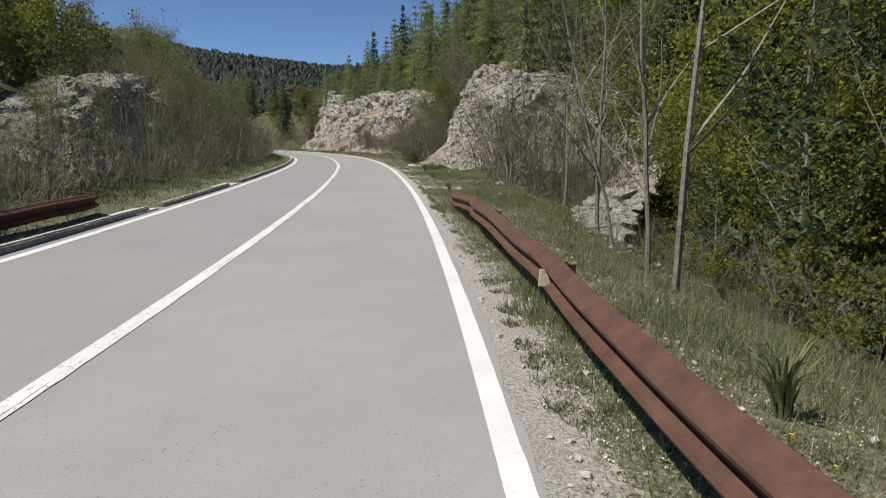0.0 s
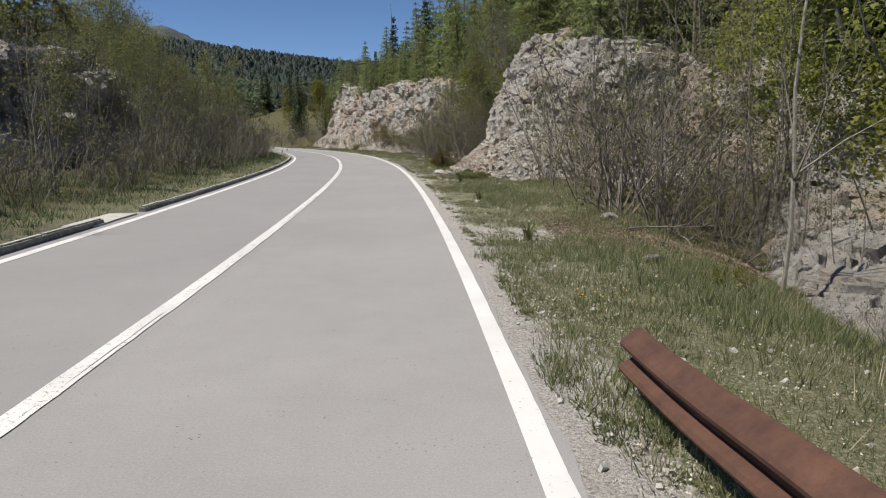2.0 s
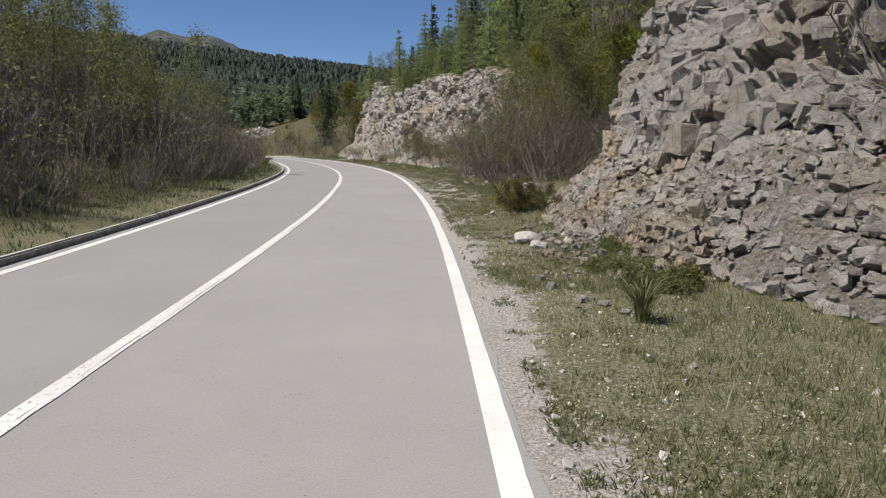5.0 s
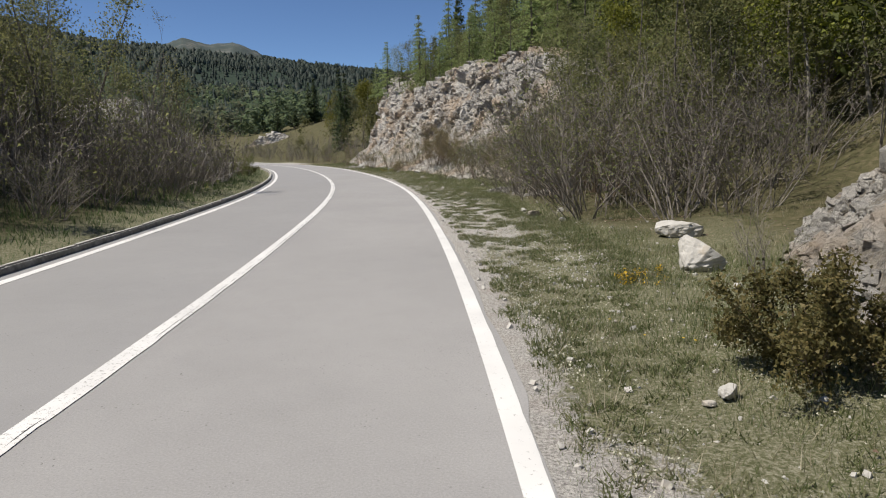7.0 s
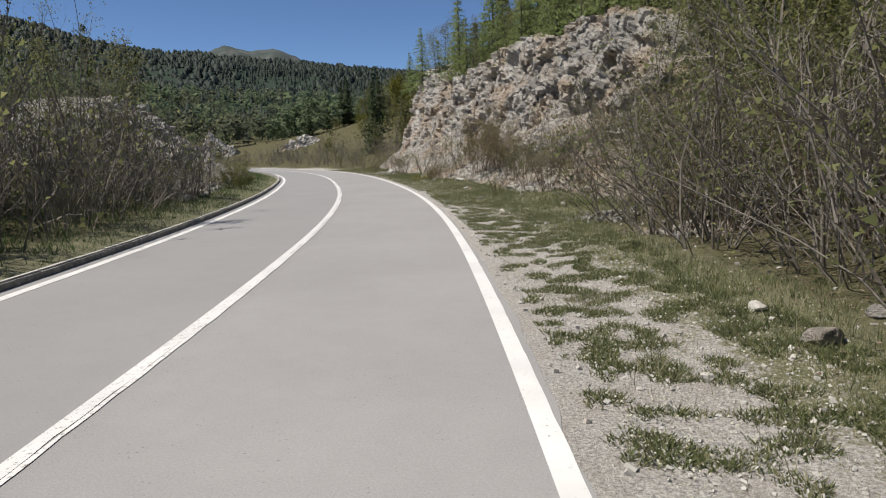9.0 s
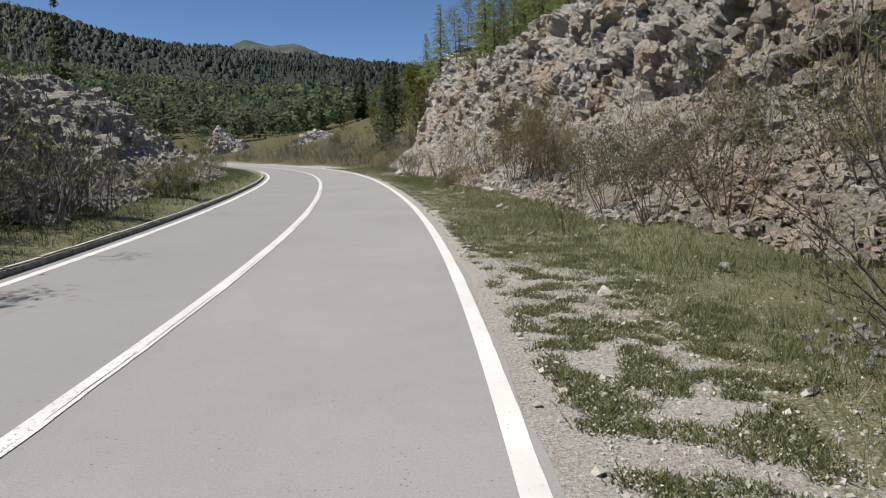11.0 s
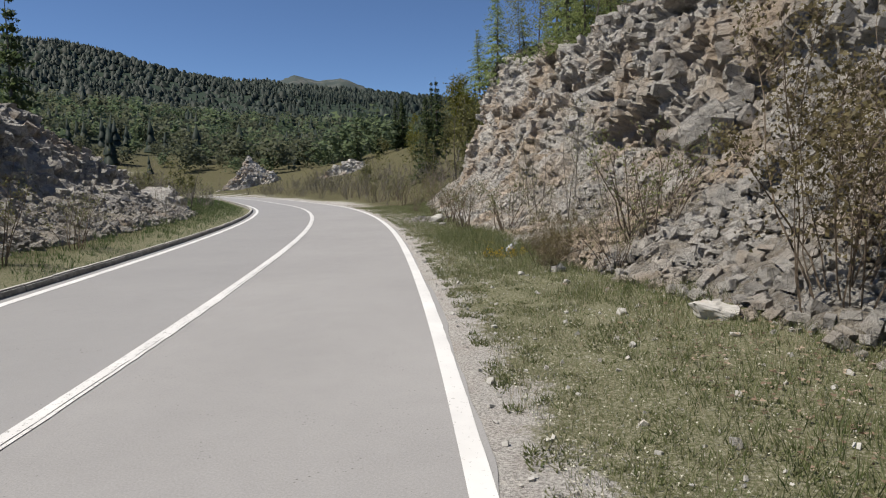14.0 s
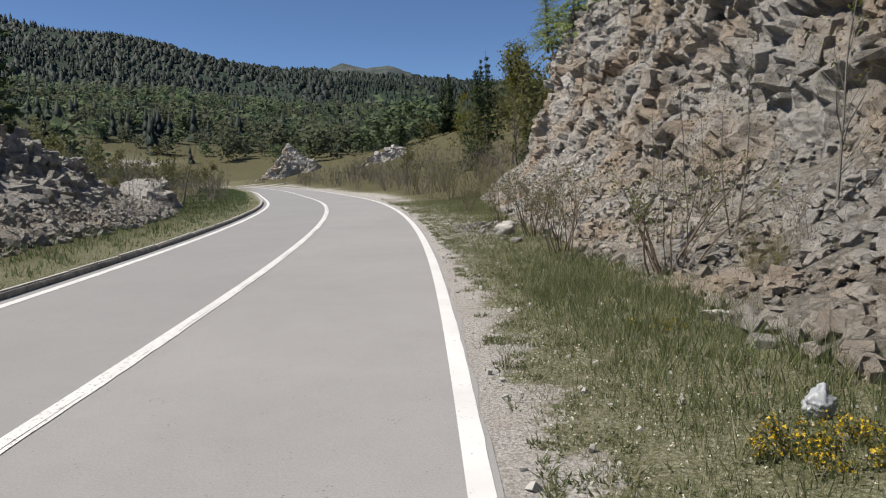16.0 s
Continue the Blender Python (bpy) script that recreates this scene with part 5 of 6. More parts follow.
def build_summit():
    """The bald mountain top that looks over the wooded ridge."""
    m = Mat("bald_summit", 0.95)
    col = m.ramp(m.noise(0.02, 6, 0.7), [(0.35, (0.042, 0.058, 0.054)), (0.52, (0.056, 0.07, 0.063)), (0.66, (0.14, 0.14, 0.126))])
    mat = m.done(col)
    yaw = np.radians(np.linspace(15, 36, 90))
    deg = np.interp(np.degrees(yaw), [15, 18, 20.5, 22.2, 23.4, 24.6, 25.4, 26.4, 27.4, 28.6, 31, 36], [5.0, 6.8, 7.7, 8.45, 8.7, 8.55, 8.4, 8.7, 8.8, 8.45, 7.6, 6.0])
    deg = deg + 0.07 * value_noise(np.degrees(yaw), yaw * 0, 0.6, 71) + 0.04 * value_noise(np.degrees(yaw), yaw * 0, 0.2, 72)
    rows = []
    for r, f in ((1500, 0.62), (1650, 0.85), (1780, 0.97), (1850, 1.0), (1950, 0.93), (2200, 0.6)):
        z = 1850 * np.tan(np.radians(deg)) * f + 6 * value_noise(yaw * 1000, yaw * 0 + r, 25, 73)
        rows.append(np.stack((-11 - np.sin(yaw) * r, 82 + np.cos(yaw) * r, z), 1))
    v = np.stack(rows, 0)
    i = np.arange(v.shape[0] * v.shape[1]).reshape(v.shape[:2])
    f = np.stack((i[:-1, :-1].ravel(), i[:-1, 1:].ravel(), i[1:, 1:].ravel(), i[1:, :-1].ravel()), 1)
    tagged(new("mountain", mesh_of("mountain", v.reshape(-1, 3), f, mat, True)), "distant mountain top with bare pale rock and grass", "mountain", kind="structure")


build_summit()


# ---- verge: grass, weeds, pebbles ----
def blades(rng, x, y, per, height, spreadr, width, lie=0.8, deep=0.02):
    n = len(x)
    cx, cy = np.repeat(x, per), np.repeat(y, per)
    a = rng.uniform(0, 6.28, n * per)
    r = np.repeat(spreadr, per) * np.sqrt(rng.random(n * per)) if np.ndim(spreadr) else spreadr * np.sqrt(rng.random(n * per))
    bx, by = cx + np.cos(a) * r, cy + np.sin(a) * r
    bz = np.repeat(ground_z(x, y), per) - deep
    h = np.repeat(height, per) * rng.uniform(0.5, 1.2, n * per)
    ln = h * rng.uniform(0.1, lie, n * per)
    la = a + rng.normal(size=n * per) * 0.8
    t = rng.uniform(0, 3.14, n * per)
    wx, wy = np.cos(t) * width * (0.6 + h * 2), np.sin(t) * width * (0.6 + h * 2)
    v = np.stack((np.stack((bx - wx, by - wy, bz), 1), np.stack((bx + wx, by + wy, bz), 1), np.stack((bx + np.cos(la) * ln, by + np.sin(la) * ln, bz + h), 1)), 1)
    return v.reshape(-1, 3), np.arange(n * per * 3).reshape(-1, 3)


def build_verge():
    rng = np.random.default_rng(31)

    def tufts(n, s0, s1, d0, d1, bare):
        s, d = rng.uniform(s0, s1, n), d0 + (d1 - d0) * rng.random(n) ** 1.3
        x, y = on_road(s, d)
        patch = 0.6 * value_noise(x, y, 1.3, 50) + 0.5 * value_noise(x, y, 0.45, 51) + 0.4 * value_noise(x, y, 5, 52)
        lay = smooth(s, 48, 54) * smooth(-s, -69, -64) * smooth(-d, -2.1, -1.4)
        want = bare + 0.15 + 0.4 * smooth(-d, -0.4, -0.25) - 0.45 * np.exp(-((d - 0.65) / 0.25) ** 2) * (s < 18) - 0.5 * smooth(d, 0.3, 0.7) - 0.5 * smooth(d, 0.8, 2.2) + lay * 0.75
        want = want + 0.7 * np.exp(-((s - 67.6) / 1.2) ** 2) * smooth(-d, -3.5, -2.5) + 0.8 * np.exp(-((s - 24.3) / 0.9) ** 2) + 1.3 * smooth(s, 48, 53) * smooth(-s, -68, -64) * smooth(d, 2.3, 3.2)
        ok = patch > want
        return x[ok], y[ok], s[ok], d[ok]

    x, y, s, d = tufts(78000, -1, 118, 0.22, 5.0, 0.0)
    lay = smooth(s, 48, 54) * smooth(-s, -69, -64) * smooth(-d, -2.1, -1.4)
    hgt = 0.028 + 0.065 * smooth(d, 0.5, 2.5) + 0.13 * np.exp(-((s - 91) / 4) ** 2) * smooth(d, 0.6, 1.4) + 0.05 * rng.random(len(x)) + 0.09 * np.maximum(value_noise(x, y, 2.2, 55), 0)
    hgt = hgt * (1 - 0.55 * lay) + 0.07 * np.exp(-((d - 0.7) / 0.22) ** 2) * (s < 18)
    v, f = blades(rng, x, y, 7, hgt, 0.075, 0.0048)
    tagged(new("grass", mesh_of("grass", v, f, GRASS)), "patchy spring grass on the stony verge", "grass", kind="stuff")
    x, y, s, d = tufts(36000, -3, 122, 0.4, 6.0, 0.0)
    v, f = blades(rng, x, y, 5, 0.03 + 0.17 * rng.random(len(x)) ** 2.4, 0.1, 0.0034)
    tagged(new("dry_grass", mesh_of("dry_grass", v, f, STRAW)), "bleached dry stalks among the grass", "grass", kind="stuff")
    # pale withered leaves and petals in the turf
    n = 70000
    s, d = rng.uniform(2, 104, n), 0.42 + 2.6 * rng.random(n) ** 2.0
    x, y = on_road(s, d)
    ok = 0.6 * value_noise(x, y, 0.35, 63) + 0.5 * value_noise(x, y, 1.6, 64) > -0.15
    p = np.stack((x, y, ground_z(x, y) + 0.012 + 0.03 * rng.random(n)), 1)[ok]
    tagged(new("withered_leaves", mesh_of("withered_leaves", *leaf_cards(rng, p, 0.009, 0.0), FLECK)), "pale withered leaf scraps lying in the turf", "litter", kind="stuff")
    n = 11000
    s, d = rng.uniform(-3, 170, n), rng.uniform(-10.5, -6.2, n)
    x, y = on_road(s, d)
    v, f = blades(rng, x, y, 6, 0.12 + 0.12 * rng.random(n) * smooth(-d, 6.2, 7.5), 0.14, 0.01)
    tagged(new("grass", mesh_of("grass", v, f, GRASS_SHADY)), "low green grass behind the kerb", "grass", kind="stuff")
    # pebbles
    n = 14000
    s, d = rng.uniform(0, 112, n), 0.18 + 3.4 * rng.random(n) ** 1.5
    s[:7500], d[:7500] = rng.uniform(48, 69, 7500), rng.uniform(0.35, 2.0, 7500)
    x, y = on_road(s, d)
    size = 0.009 + 0.036 * rng.random(n) ** 3
    size[:7500] = 0.007 + 0.019 * rng.random(7500) ** 2
    v, f = scatter_stones(rng, np.stack((x, y, ground_z(x, y) + size * 0.2), 1), size)
    tagged(new("gravel", mesh_of("gravel", v, f, PALE_STONE)), "pale limestone chippings strewn on the shoulder", "gravel", kind="stuff")


build_verge()


def build_weeds():
    """Flat rosettes and moss-like tufts on the stony shoulder and lay-by."""
    rng = np.random.default_rng(35)
    n = 74000
    s, d = rng.uniform(0, 112, n), 0.3 + 1.8 * rng.random(n) ** 1.5
    m = 40000
    s[:m], d[:m] = 44 + 30 * rng.beta(2.0, 2.0, m), rng.uniform(0.4, 2.4, m)
    x, y = on_road(s, d)
    ok = 0.4 * value_noise(x, y, 0.5, 57) + 0.8 * value_noise(x, y, 0.19, 58) + 0.2 * value_noise(x, y, 2.8, 59) > 0.1
    x, y = x[ok], y[ok]
    v, f = blades(rng, x, y, 7, 0.018 + 0.03 * rng.random(len(x)), 0.05, 0.01, 1.6, 0.0)
    tagged(new("weeds", mesh_of("weeds", v, f, GRASS)), "low green weeds between pale stones", "weeds", kind="stuff")


build_weeds()


# ---- single things on the verge ----
def make_flat(name, colour, rough=0.7, through=0.0):
    m = Mat(name, rough)
    col = m.ramp(m.noise(30, 4), [(0.3, tuple(c * 0.8 for c in colour)), (0.7, colour)])
    return m.done(col, through)


YELLOW = make_flat("yellow_petals", (0.75, 0.52, 0.03), 0.6, 0.3)
WHITE = make_flat("white_petals", (0.8, 0.8, 0.76), 0.6, 0.3)
PLASTIC = make_flat("white_plastic", (0.4, 0.42, 0.45), 0.4)
DEAD_LEAF = make_leaf("fallen_leaves", (0.13, 0.092, 0.065), (0.26, 0.185, 0.13), (0.42, 0.34, 0.26), 0.15)


def boulder(x, y, size, label, seed, material, sink=0.3, turn=0.0):
    rng = np.random.default_rng(seed)
    bm = bmesh.new()
    for _ in range(15):
        v = rng.normal(size=3)
        v = np.clip(v / np.linalg.norm(v) * 1.1, -0.8, 0.8)
        bm.verts.new((v[0] * size[0], v[1] * size[1], v[2] * size[2]))
    got = bmesh.ops.convex_hull(bm, input=bm.verts)
    bmesh.ops.delete(bm, geom=[g for g in got["geom_interior"] if isinstance(g, bmesh.types.BMVert)], context="VERTS")
    bmesh.ops.triangulate(bm, faces=bm.faces)
    for _ in range(3 if max(size) > 0.15 else 2):
        bmesh.ops.subdivide_edges(bm, edges=bm.edges[:], cuts=1, use_grid_fill=True)
        bmesh.ops.smooth_vert(bm, verts=bm.verts, factor=0.2, use_axis_x=True, use_axis_y=True, use_axis_z=True)
    co = np.array([v.co[:] for v in bm.verts])
    low = min(size)
    step = 0.12 * blocks(co + seed, low * 0.9, seed, 0.5) + 0.07 * blocks(co + seed, low * 0.4, seed + 1, 0.5)
    for v, h in zip(bm.verts, step):
        v.co += v.co.normalized() * float(h) + Vector(noise.noise_vector(v.co / low * 4)) * low * 0.04
    ob = new("boulder", bm_mesh("boulder", bm, material))
    ob.matrix_basis = pose(x, y, float(ground_z(x, y)) + size[2] * (1 - sink) * 0.8, rng.normal() * 8, rng.normal() * 8, turn)
    return tagged(ob, label, "stone", "stones on the verge")


boulder(0.8, 40.75, (0.25, 0.16, 0.13), "pale ochre-stained limestone lump in the grass", 1, PALE_STONE, 0.25, 20)
boulder(1.05, 39.4, (0.15, 0.1, 0.08), "small ochre limestone block in the grass", 2, ROCK_WARM, 0.3, 60)
boulder(0.95, 40.1, (0.15, 0.12, 0.09), "grey limestone block in the grass", 3, PALE_STONE)
boulder(2.0, 41.1, (0.26, 0.2, 0.16), "grey limestone block below the scree", 4, ROCK)
boulder(0.25, 44.8, (0.09, 0.08, 0.06), "small white stone in the grass", 6, PALE_STONE)
boulder(1.15, 48.7, (0.37, 0.29, 0.29), "large white limestone boulder half in dry stalks", 7, PALE_STONE, 0.25, 10)
boulder(1.4, 51.2, (0.45, 0.22, 0.18), "long pale limestone boulder under the shrubs", 8, PALE_STONE, 0.3, -20)
boulder(-0.7, 55.5, (0.3, 0.16, 0.09), "flat cream stone on the stony lay-by", 9, ROCK_WARM, 0.2, 15)
boulder(-14.5, 97.2, (0.3, 0.24, 0.24), "white limestone boulder beside the track mouth", 10, PALE_STONE, 0.2)
boulder(-6.15, 76.1, (0.12, 0.09, 0.08), "white stone in the grass below shrubs", 11, PALE_STONE)
boulder(-5.95, 75.6, (0.11, 0.09, 0.07), "grey-white stone in the grass", 12, ROCK)
boulder(-7.05, 80.3, (0.3, 0.18, 0.12), "rounded pale stone at the foot of shrubs", 13, PALE_STONE)
boulder(-10.4, 89.0, (0.24, 0.12, 0.07), "flat pale stone at the grass edge", 14, PALE_STONE)
boulder(-9.2, 90.2, (0.5, 0.4, 0.34), "big angular limestone block under the hollow", 15, ROCK, 0.2, 25)
boulder(-8.6, 87.4, (0.5, 0.36, 0.26), "angular grey limestone block on the scree", 16, ROCK, 0.25, -15)
boulder(4.3, 26.4, (0.2, 0.16, 0.1), "grey limestone block in leaf litter", 17, ROCK)
boulder(3.9, 22.3, (0.15, 0.11, 0.08), "pale limestone block above the hollow", 18, ROCK)
rng = np.random.default_rng(401)
for k in range(60):
    s, d = rng.uniform(28, 108), rng.uniform(1.0, 3.4)
    x, y = (float(v) for v in on_road(s, d))
    f = 0.04 + 0.09 * rng.random() ** 2
    boulder(x, y, (f * 1.3, f, f * 0.7), "fist-sized pale stone lying in the grass", 500 + k, PALE_STONE if k % 3 else ROCK, 0.3, rng.uniform(0, 180))


def strap_plant(x, y, n, height, seed, label):
    """A clump of long arching leaves."""
    rng = np.random.default_rng(seed)
    thing = tagged(new("strap_leaved_plant"), label, "plant", "plants on the verge")
    thing.location = (x, y, float(ground_z(x, y)))
    for k in range(n):
        a, h = rng.uniform(0, 6.28), height * rng.uniform(0.6, 1.1)
        out, w = h * rng.uniform(0.1, 0.5), rng.uniform(0.007, 0.014)
        t = np.linspace(0, 1, 6)
        r = 0.06 * rng.random() + out * t ** 1.8
        z = h * (t - 0.28 * t ** 3) - 0.03
        c, s = math.cos(a), math.sin(a)
        ww = w * (1 - t ** 3) + 0.0008
        v = np.concatenate((np.stack((c * r - s * ww, s * r + c * ww, z), 1), np.stack((c * r, s * r, z - w * 0.5), 1), np.stack((c * r + s * ww, s * r - c * ww, z), 1)))
        i = np.arange(6)
        f = np.concatenate((np.stack((i[:-1], i[1:], i[1:] + 6, i[:-1] + 6), 1), np.stack((i[:-1] + 6, i[1:] + 6, i[1:] + 12, i[:-1] + 12), 1)))
        part("leaf", mesh_of("leaf", v, f, GRASS, True), thing)


strap_plant(4.05, 6.9, 46, 0.62, 1, "tuft of long green strap-shaped leaves behind the rail")
strap_plant(4.35, 6.1, 22, 0.45, 2, "small tuft of long green leaves behind the rail")
strap_plant(2.5, 23.6, 30, 0.42, 3, "tuft of long green leaves on bare gravel")
strap_plant(1.6, 36.0, 70, 0.55, 4, "bright tuft of long green leaves below the cliff")
strap_plant(2.0, 29.5, 26, 0.4, 5, "tuft of long green leaves in the verge")


def flowers(x, y, n, spreadr, height, petal, seed, label, name, bunch=6):
    rng = np.random.default_rng(seed)
    thing = tagged(new(name), label, "flower", "flowers on the verge")
    z0 = float(ground_z(x, y))
    thing.location = (x, y, z0)
    for k in range(n):
        a, r = rng.uniform(0, 6.28), spreadr * math.sqrt(rng.random())
        px, py, h = math.cos(a) * r, math.sin(a) * r, height * rng.uniform(0.6, 1.1)
        base = float(ground_z(x + px, y + py)) - z0
        stalk = tube(np.array(((px, py, base - 0.03), (px + 0.01, py, base + h * 0.5), (px + rng.normal() * 0.02, py + rng.normal() * 0.02, base + h))), (0.003, 0.003, 0.002), 3)
        part("stalk", mesh_of("stalk", *stalk, GRASS), thing)
        head = np.array((px, py, base + h))
        ang = np.arange(bunch) * 6.283 / bunch
        sz = 0.0095 * rng.uniform(0.8, 1.2)
        vs, fs = [head + (0, 0, 0.006)], []
        for q in ang:
            o, s = np.array((math.cos(q), math.sin(q), 0.25)) * sz, np.array((-math.sin(q), math.cos(q), 0)) * sz * 0.45
            b0 = len(vs)
            vs += [head + o * 0.55 + s, head + o * 1.3, head + o * 0.55 - s]
            fs.append((0, b0, b0 + 1, b0 + 2))
        part("blossom", mesh_of("blossom", np.array(vs), np.array(fs), petal), thing, "open blossom")


flowers(3.5, 14.7, 9, 0.16, 0.3, WHITE, 1, "small group of white narcissus behind the rail", "narcissus")
flowers(3.3, 15.4, 5, 0.5, 0.16, YELLOW, 2, "scattered yellow dandelions in the grass", "dandelion", 9)
flowers(3.95, 6.3, 4, 0.4, 0.12, YELLOW, 3, "yellow dandelions behind the rail", "dandelion", 9)
flowers(2.85, 19.6, 12, 0.4, 0.14, YELLOW, 4, "yellow dandelions in the verge", "dandelion", 9)
flowers(4.2, 17.6, 10, 1.0, 0.2, WHITE, 5, "scattered white narcissus on the slope", "narcissus")
flowers(0.4, 46.0, 7, 0.8, 0.12, YELLOW, 6, "few yellow dandelions in the grass", "dandelion", 9)


def build_broom(x, y, seed, size, label):
    """Low broom in flower: green twigs beset with yellow."""
    rng = np.random.default_rng(seed)
    wood, buds = woody(rng, size, 0.006, 14, 4, 3, 1, 0.22, 0.7, 0.3, 0.5, 0.4, 3, 0.0025, False)
    thing = tagged(new("broom_bush"), label, "shrub", "roadside shrubs")
    thing.location = (x, y, float(ground_z(x, y)))
    part("branchwork", mesh_of("branchwork", *wood, GRASS), thing)
    bloom = part("bloom", mesh_of("bloom", *leaf_cards(rng, near(rng, buds, 650, 0.02), 0.012), YELLOW), thing, "dense small yellow blossoms")
    tagged(bloom, "dense small yellow blossoms", kind="stuff")
    part("foliage", mesh_of("foliage", *leaf_cards(rng, near(rng, buds, 900, 0.03), 0.014), GRASS), thing)


build_broom(-10.15, 86.0, 1, 0.34, "low broom bush covered in yellow blossom")
build_broom(-9.8, 86.1, 2, 0.26, "small broom bush with yellow blossom")
build_broom(-10.9, 88.6, 3, 0.22, "low broom bush with few yellow blossoms")
build_broom(0.3, 48.2, 4, 0.32, "low broom bush budding yellow beside the boulder")


def build_juniper(x, y, seed, size, label, needles=None):
    rng = np.random.default_rng(seed)
    wood, buds = woody(rng, size, 0.014, 16, 6, 4, 1, 0.25, 1.0, 0.2, 0.6, 0.42, 3, 0.004, False)
    thing = tagged(new("juniper_bush"), label, "shrub", "roadside shrubs")
    thing.location = (x, y, float(ground_z(x, y)))
    part("branchwork", mesh_of("branchwork", *wood, TWIG_BROWN), thing)
    part("foliage", mesh_of("foliage", *leaf_cards(rng, near(rng, buds, 16000, 0.045), 0.017, -0.3), needles or JUNIPER), thing)


build_juniper(0.95, 45.3, 1, 0.95, "dense low juniper bush with brown-green needles")
build_juniper(1.75, 38.4, 4, 0.34, "low olive-green bush below the cliff", OLIVE)
build_juniper(2.15, 37.4, 5, 0.36, "low olive-green bush at the cliff foot", OLIVE)
build_juniper(2.0, 39.4, 6, 0.3, "small olive-green bush below the cliff", OLIVE)
build_juniper(-17.4, 79.8, 7, 1.5, "dense dark green bush before the rubbly bank", OLIVE)
build_juniper(2.1, 44.2, 2, 0.6, "small juniper bush beside the scree")


def build_bag(x, y):
    bm = bmesh.new()
    bmesh.ops.create_icosphere(bm, subdivisions=4, radius=1.0)
    for v in bm.verts:
        n = v.co.normalized()
        crease = abs(noise.noise(n * 2.3)) * 0.55 + abs(noise.noise(n * 5.5 + Vector((3, 1, 2)))) * 0.3
        v.co = Vector((n.x * 0.1, n.y * 0.075, n.z * 0.08)) * (1.15 - crease)
        if n.z > 0.8:
            v.co += Vector((0.035, 0.015, 0.04)) * (n.z - 0.8) * 5
    ob = new("plastic_bag", bm_mesh("plastic_bag", bm, PLASTIC, True))
    ob.matrix_basis = pose(x, y, float(ground_z(x, y)) + 0.06, 4, -8, 30)
    tagged(ob, "crumpled white plastic bag lying on the scree edge", "bag")


build_bag(-10.02, 86.55)


def build_branch(x, y, length, turn, seed, label):
    """A fallen branch with its side twigs."""
    rng = np.random.default_rng(seed)
    pts, rad = limb(rng, (0, 0, 0.03), (1, 0, 0.02), length, 0.011 * length, 0.004, 8, 0.09, 0.0)
    pts[:, 2] = 0.03 + np.abs(pts[:, 2]) * 0.3
    thing = tagged(new("fallen_branch"), label, "branch", "fallen branches")
    part("stem", mesh_of("stem", *tube(pts, rad, 5), BARK_PALE), thing)
    for k in range(5):
        i = int(rng.integers(2, 8))
        way = (math.cos(rng.uniform(-1, 1)), rng.choice((-0.8, 0.8)), 0.25)
        tp, tr = limb(rng, pts[i], way, length * 0.25, 0.008, 0.002, 4, 0.15, 0.0)
        part("twig", mesh_of("twig", *tube(tp, tr, 3), BARK_PALE), thing)
    thing.matrix_basis = pose(x, y, float(ground_z(x, y)) + 0.02, 0, 0, turn)


for k, (x, y, ln, turn) in enumerate(((2.75, 22.7, 0.4, 100), (5.0, 24.6, 2.0, 150), (4.4, 25.4, 1.6, 20), (5.6, 25.6, 1.8, 80), (1.5, 39.6, 0.9, 200), (1.7, 38.7, 0.7, 160), (0.9, 56.0, 1.4, 40), (1.6, 57.0, 1.7, -30), (0.4, 60.6, 1.5, 10), (-0.4, 63.6, 1.3, 70), (-7.2, 83.2, 1.6, 30), (-6.4, 77.0, 1.3, -60), (-8.7, 85.5, 1.4, 110))):
    build_branch(x, y, ln, turn, 900 + k, "dead grey fallen branch with bare twigs")


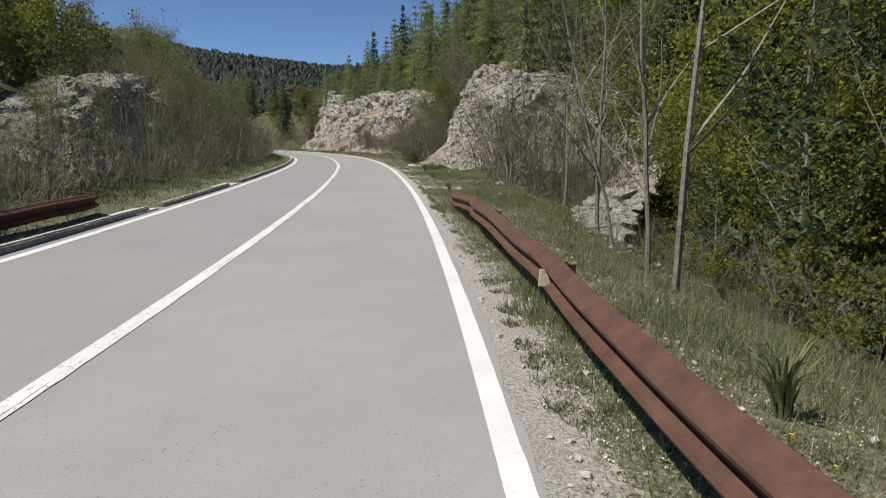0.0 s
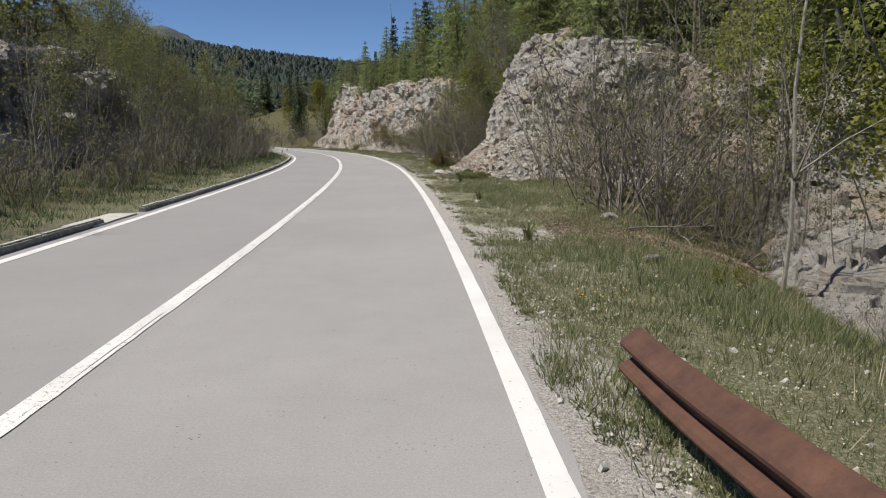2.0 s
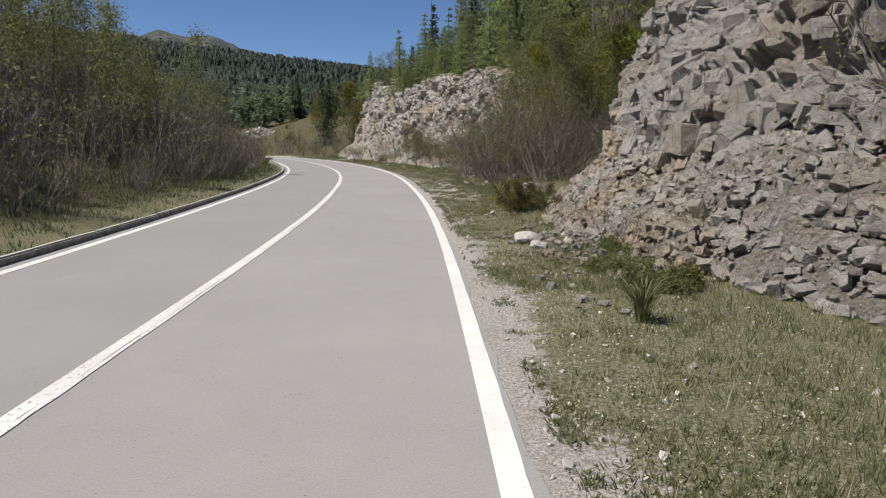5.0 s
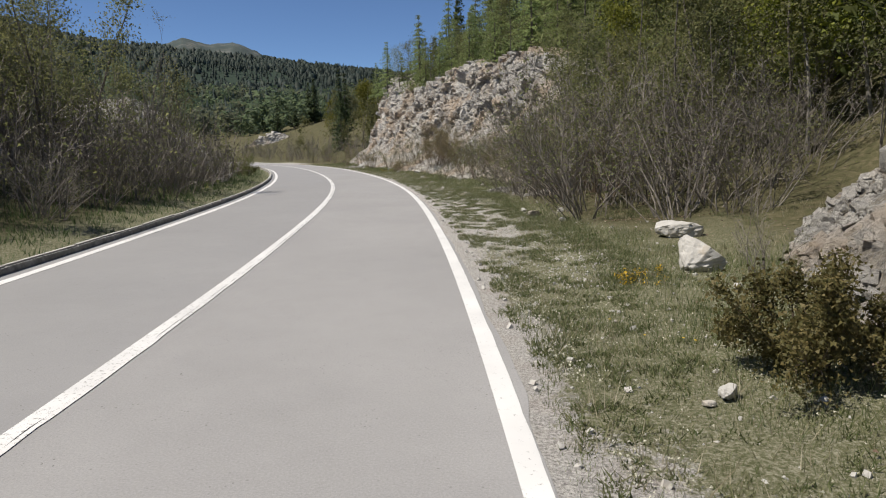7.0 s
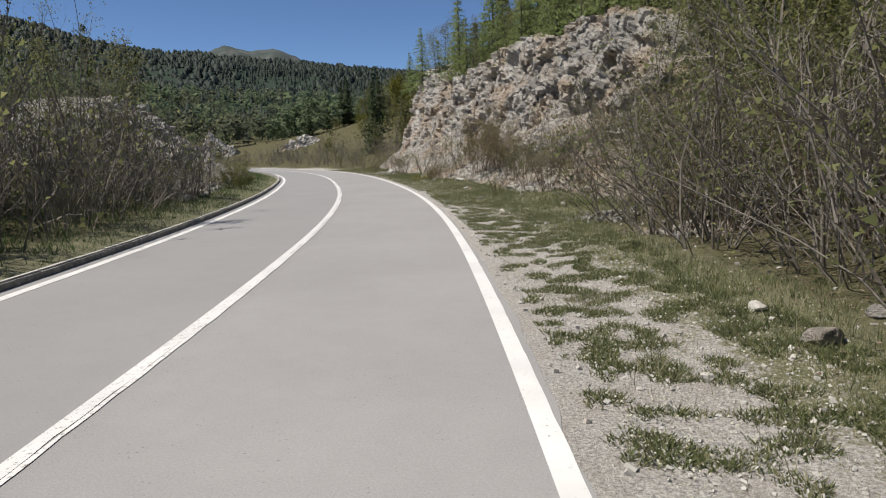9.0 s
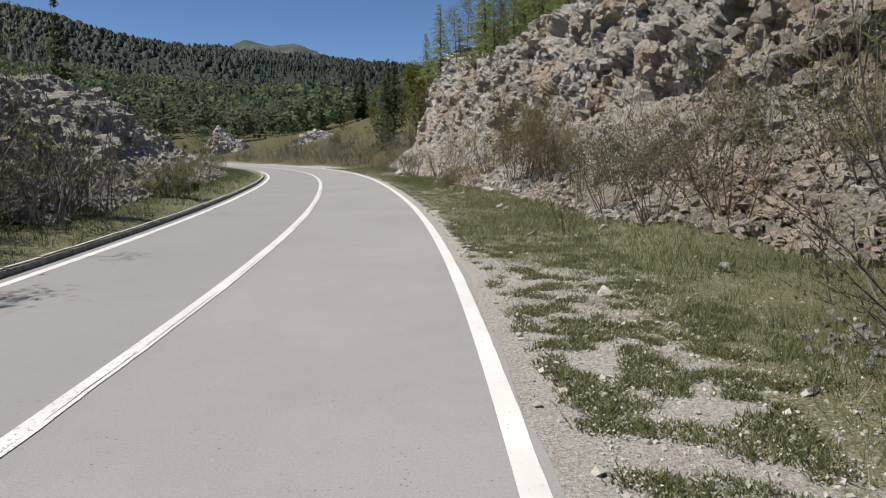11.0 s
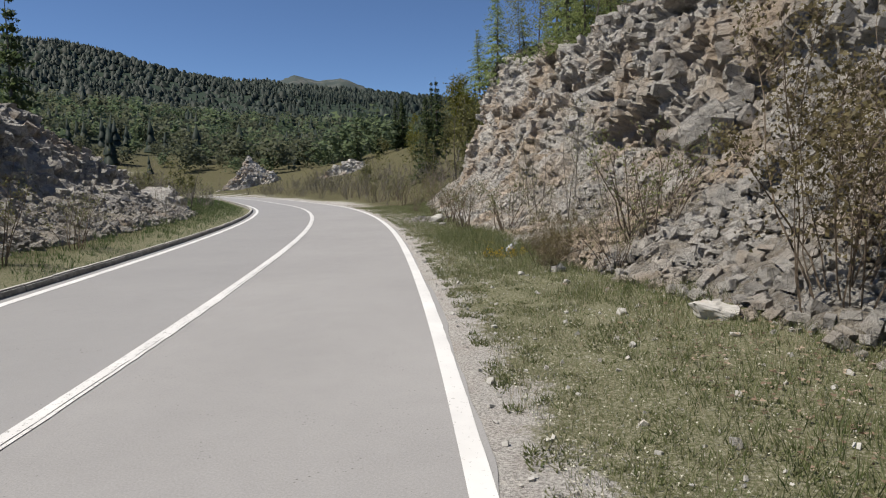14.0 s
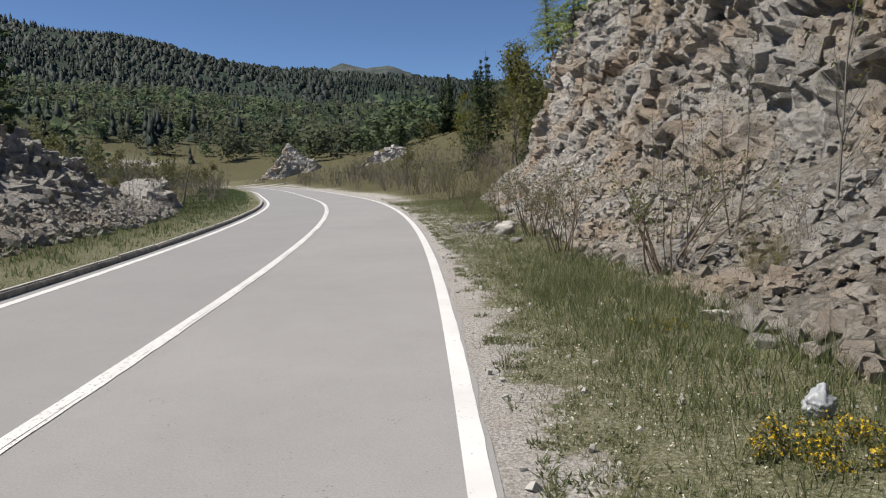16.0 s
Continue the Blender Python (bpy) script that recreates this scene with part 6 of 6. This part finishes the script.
def litter_patch(x, y, rx, ry, n, seed, label):
    rng = np.random.default_rng(seed)
    px, py = x + rng.normal(size=n) * rx, y + rng.normal(size=n) * ry
    far = road_frame(px, py)[1] > 1.6
    px, py, n = px[far], py[far], int(far.sum())
    p = np.stack((px, py, ground_z(px, py) + 0.025 + 0.02 * rng.random(n)), 1)
    v, f = leaf_cards(rng, p, 0.026, 0.0)
    v[:, 2] = np.repeat(p[:, 2], 3) + (v[:, 2] - np.repeat(p[:, 2], 3)) * 0.35
    tagged(new("leaf_litter", mesh_of("leaf_litter", v, f, DEAD_LEAF)), label, "litter", kind="stuff")


litter_patch(4.5, 25.0, 1.5, 0.9, 13000, 1, "red-brown fallen leaves below the shrubs")
litter_patch(1.5, 60.5, 1.2, 5.0, 5000, 2, "brown fallen leaves under the thicket")
litter_patch(-6.4, 79.0, 1.0, 4.0, 3500, 3, "brown fallen leaves at the foot of the scree")
litter_patch(-12.0, 93.0, 1.5, 4.0, 3000, 4, "brown fallen leaves under the cutting")


def rubble_heap(x, y, rx, ry, n, seed, label):
    rng = np.random.default_rng(seed)
    px, py = x + rng.normal(size=n) * rx, y + rng.normal(size=n) * ry
    size = 0.03 + 0.07 * rng.random(n) ** 2
    far = road_frame(px, py)[1] > 0.9
    px, py, size, n = px[far], py[far], size[far], int(far.sum())
    hump = 0.16 * np.exp(-((px - x) / rx) ** 2 - ((py - y) / ry) ** 2)
    v, f = scatter_stones(rng, np.stack((px, py, ground_z(px, py) + hump * rng.random(n) + size * 0.2), 1), size)
    tagged(new("rubble", mesh_of("rubble", v, f, ROCK)), label, "rubble", kind="stuff")


rubble_heap(-0.3, 61.9, 0.6, 0.5, 260, 1, "small heap of cream and ochre rubble")
rubble_heap(-1.6, 64.6, 0.5, 0.5, 160, 2, "cream rubble at the lay-by's end")
rubble_heap(-15.4, 98.6, 0.9, 1.2, 260, 3, "pale rubble at the track mouth")
rubble_heap(1.6, 40.2, 0.7, 1.6, 320, 4, "loose limestone rubble below the cliff")

rubble_heap(6.0, 15.5, 0.35, 1.8, 90, 5, "pale rubble trail below the ledges")
rubble_heap(-7.7, 87.0, 0.3, 1.8, 260, 6, "cream rubble at the foot of the cutting")
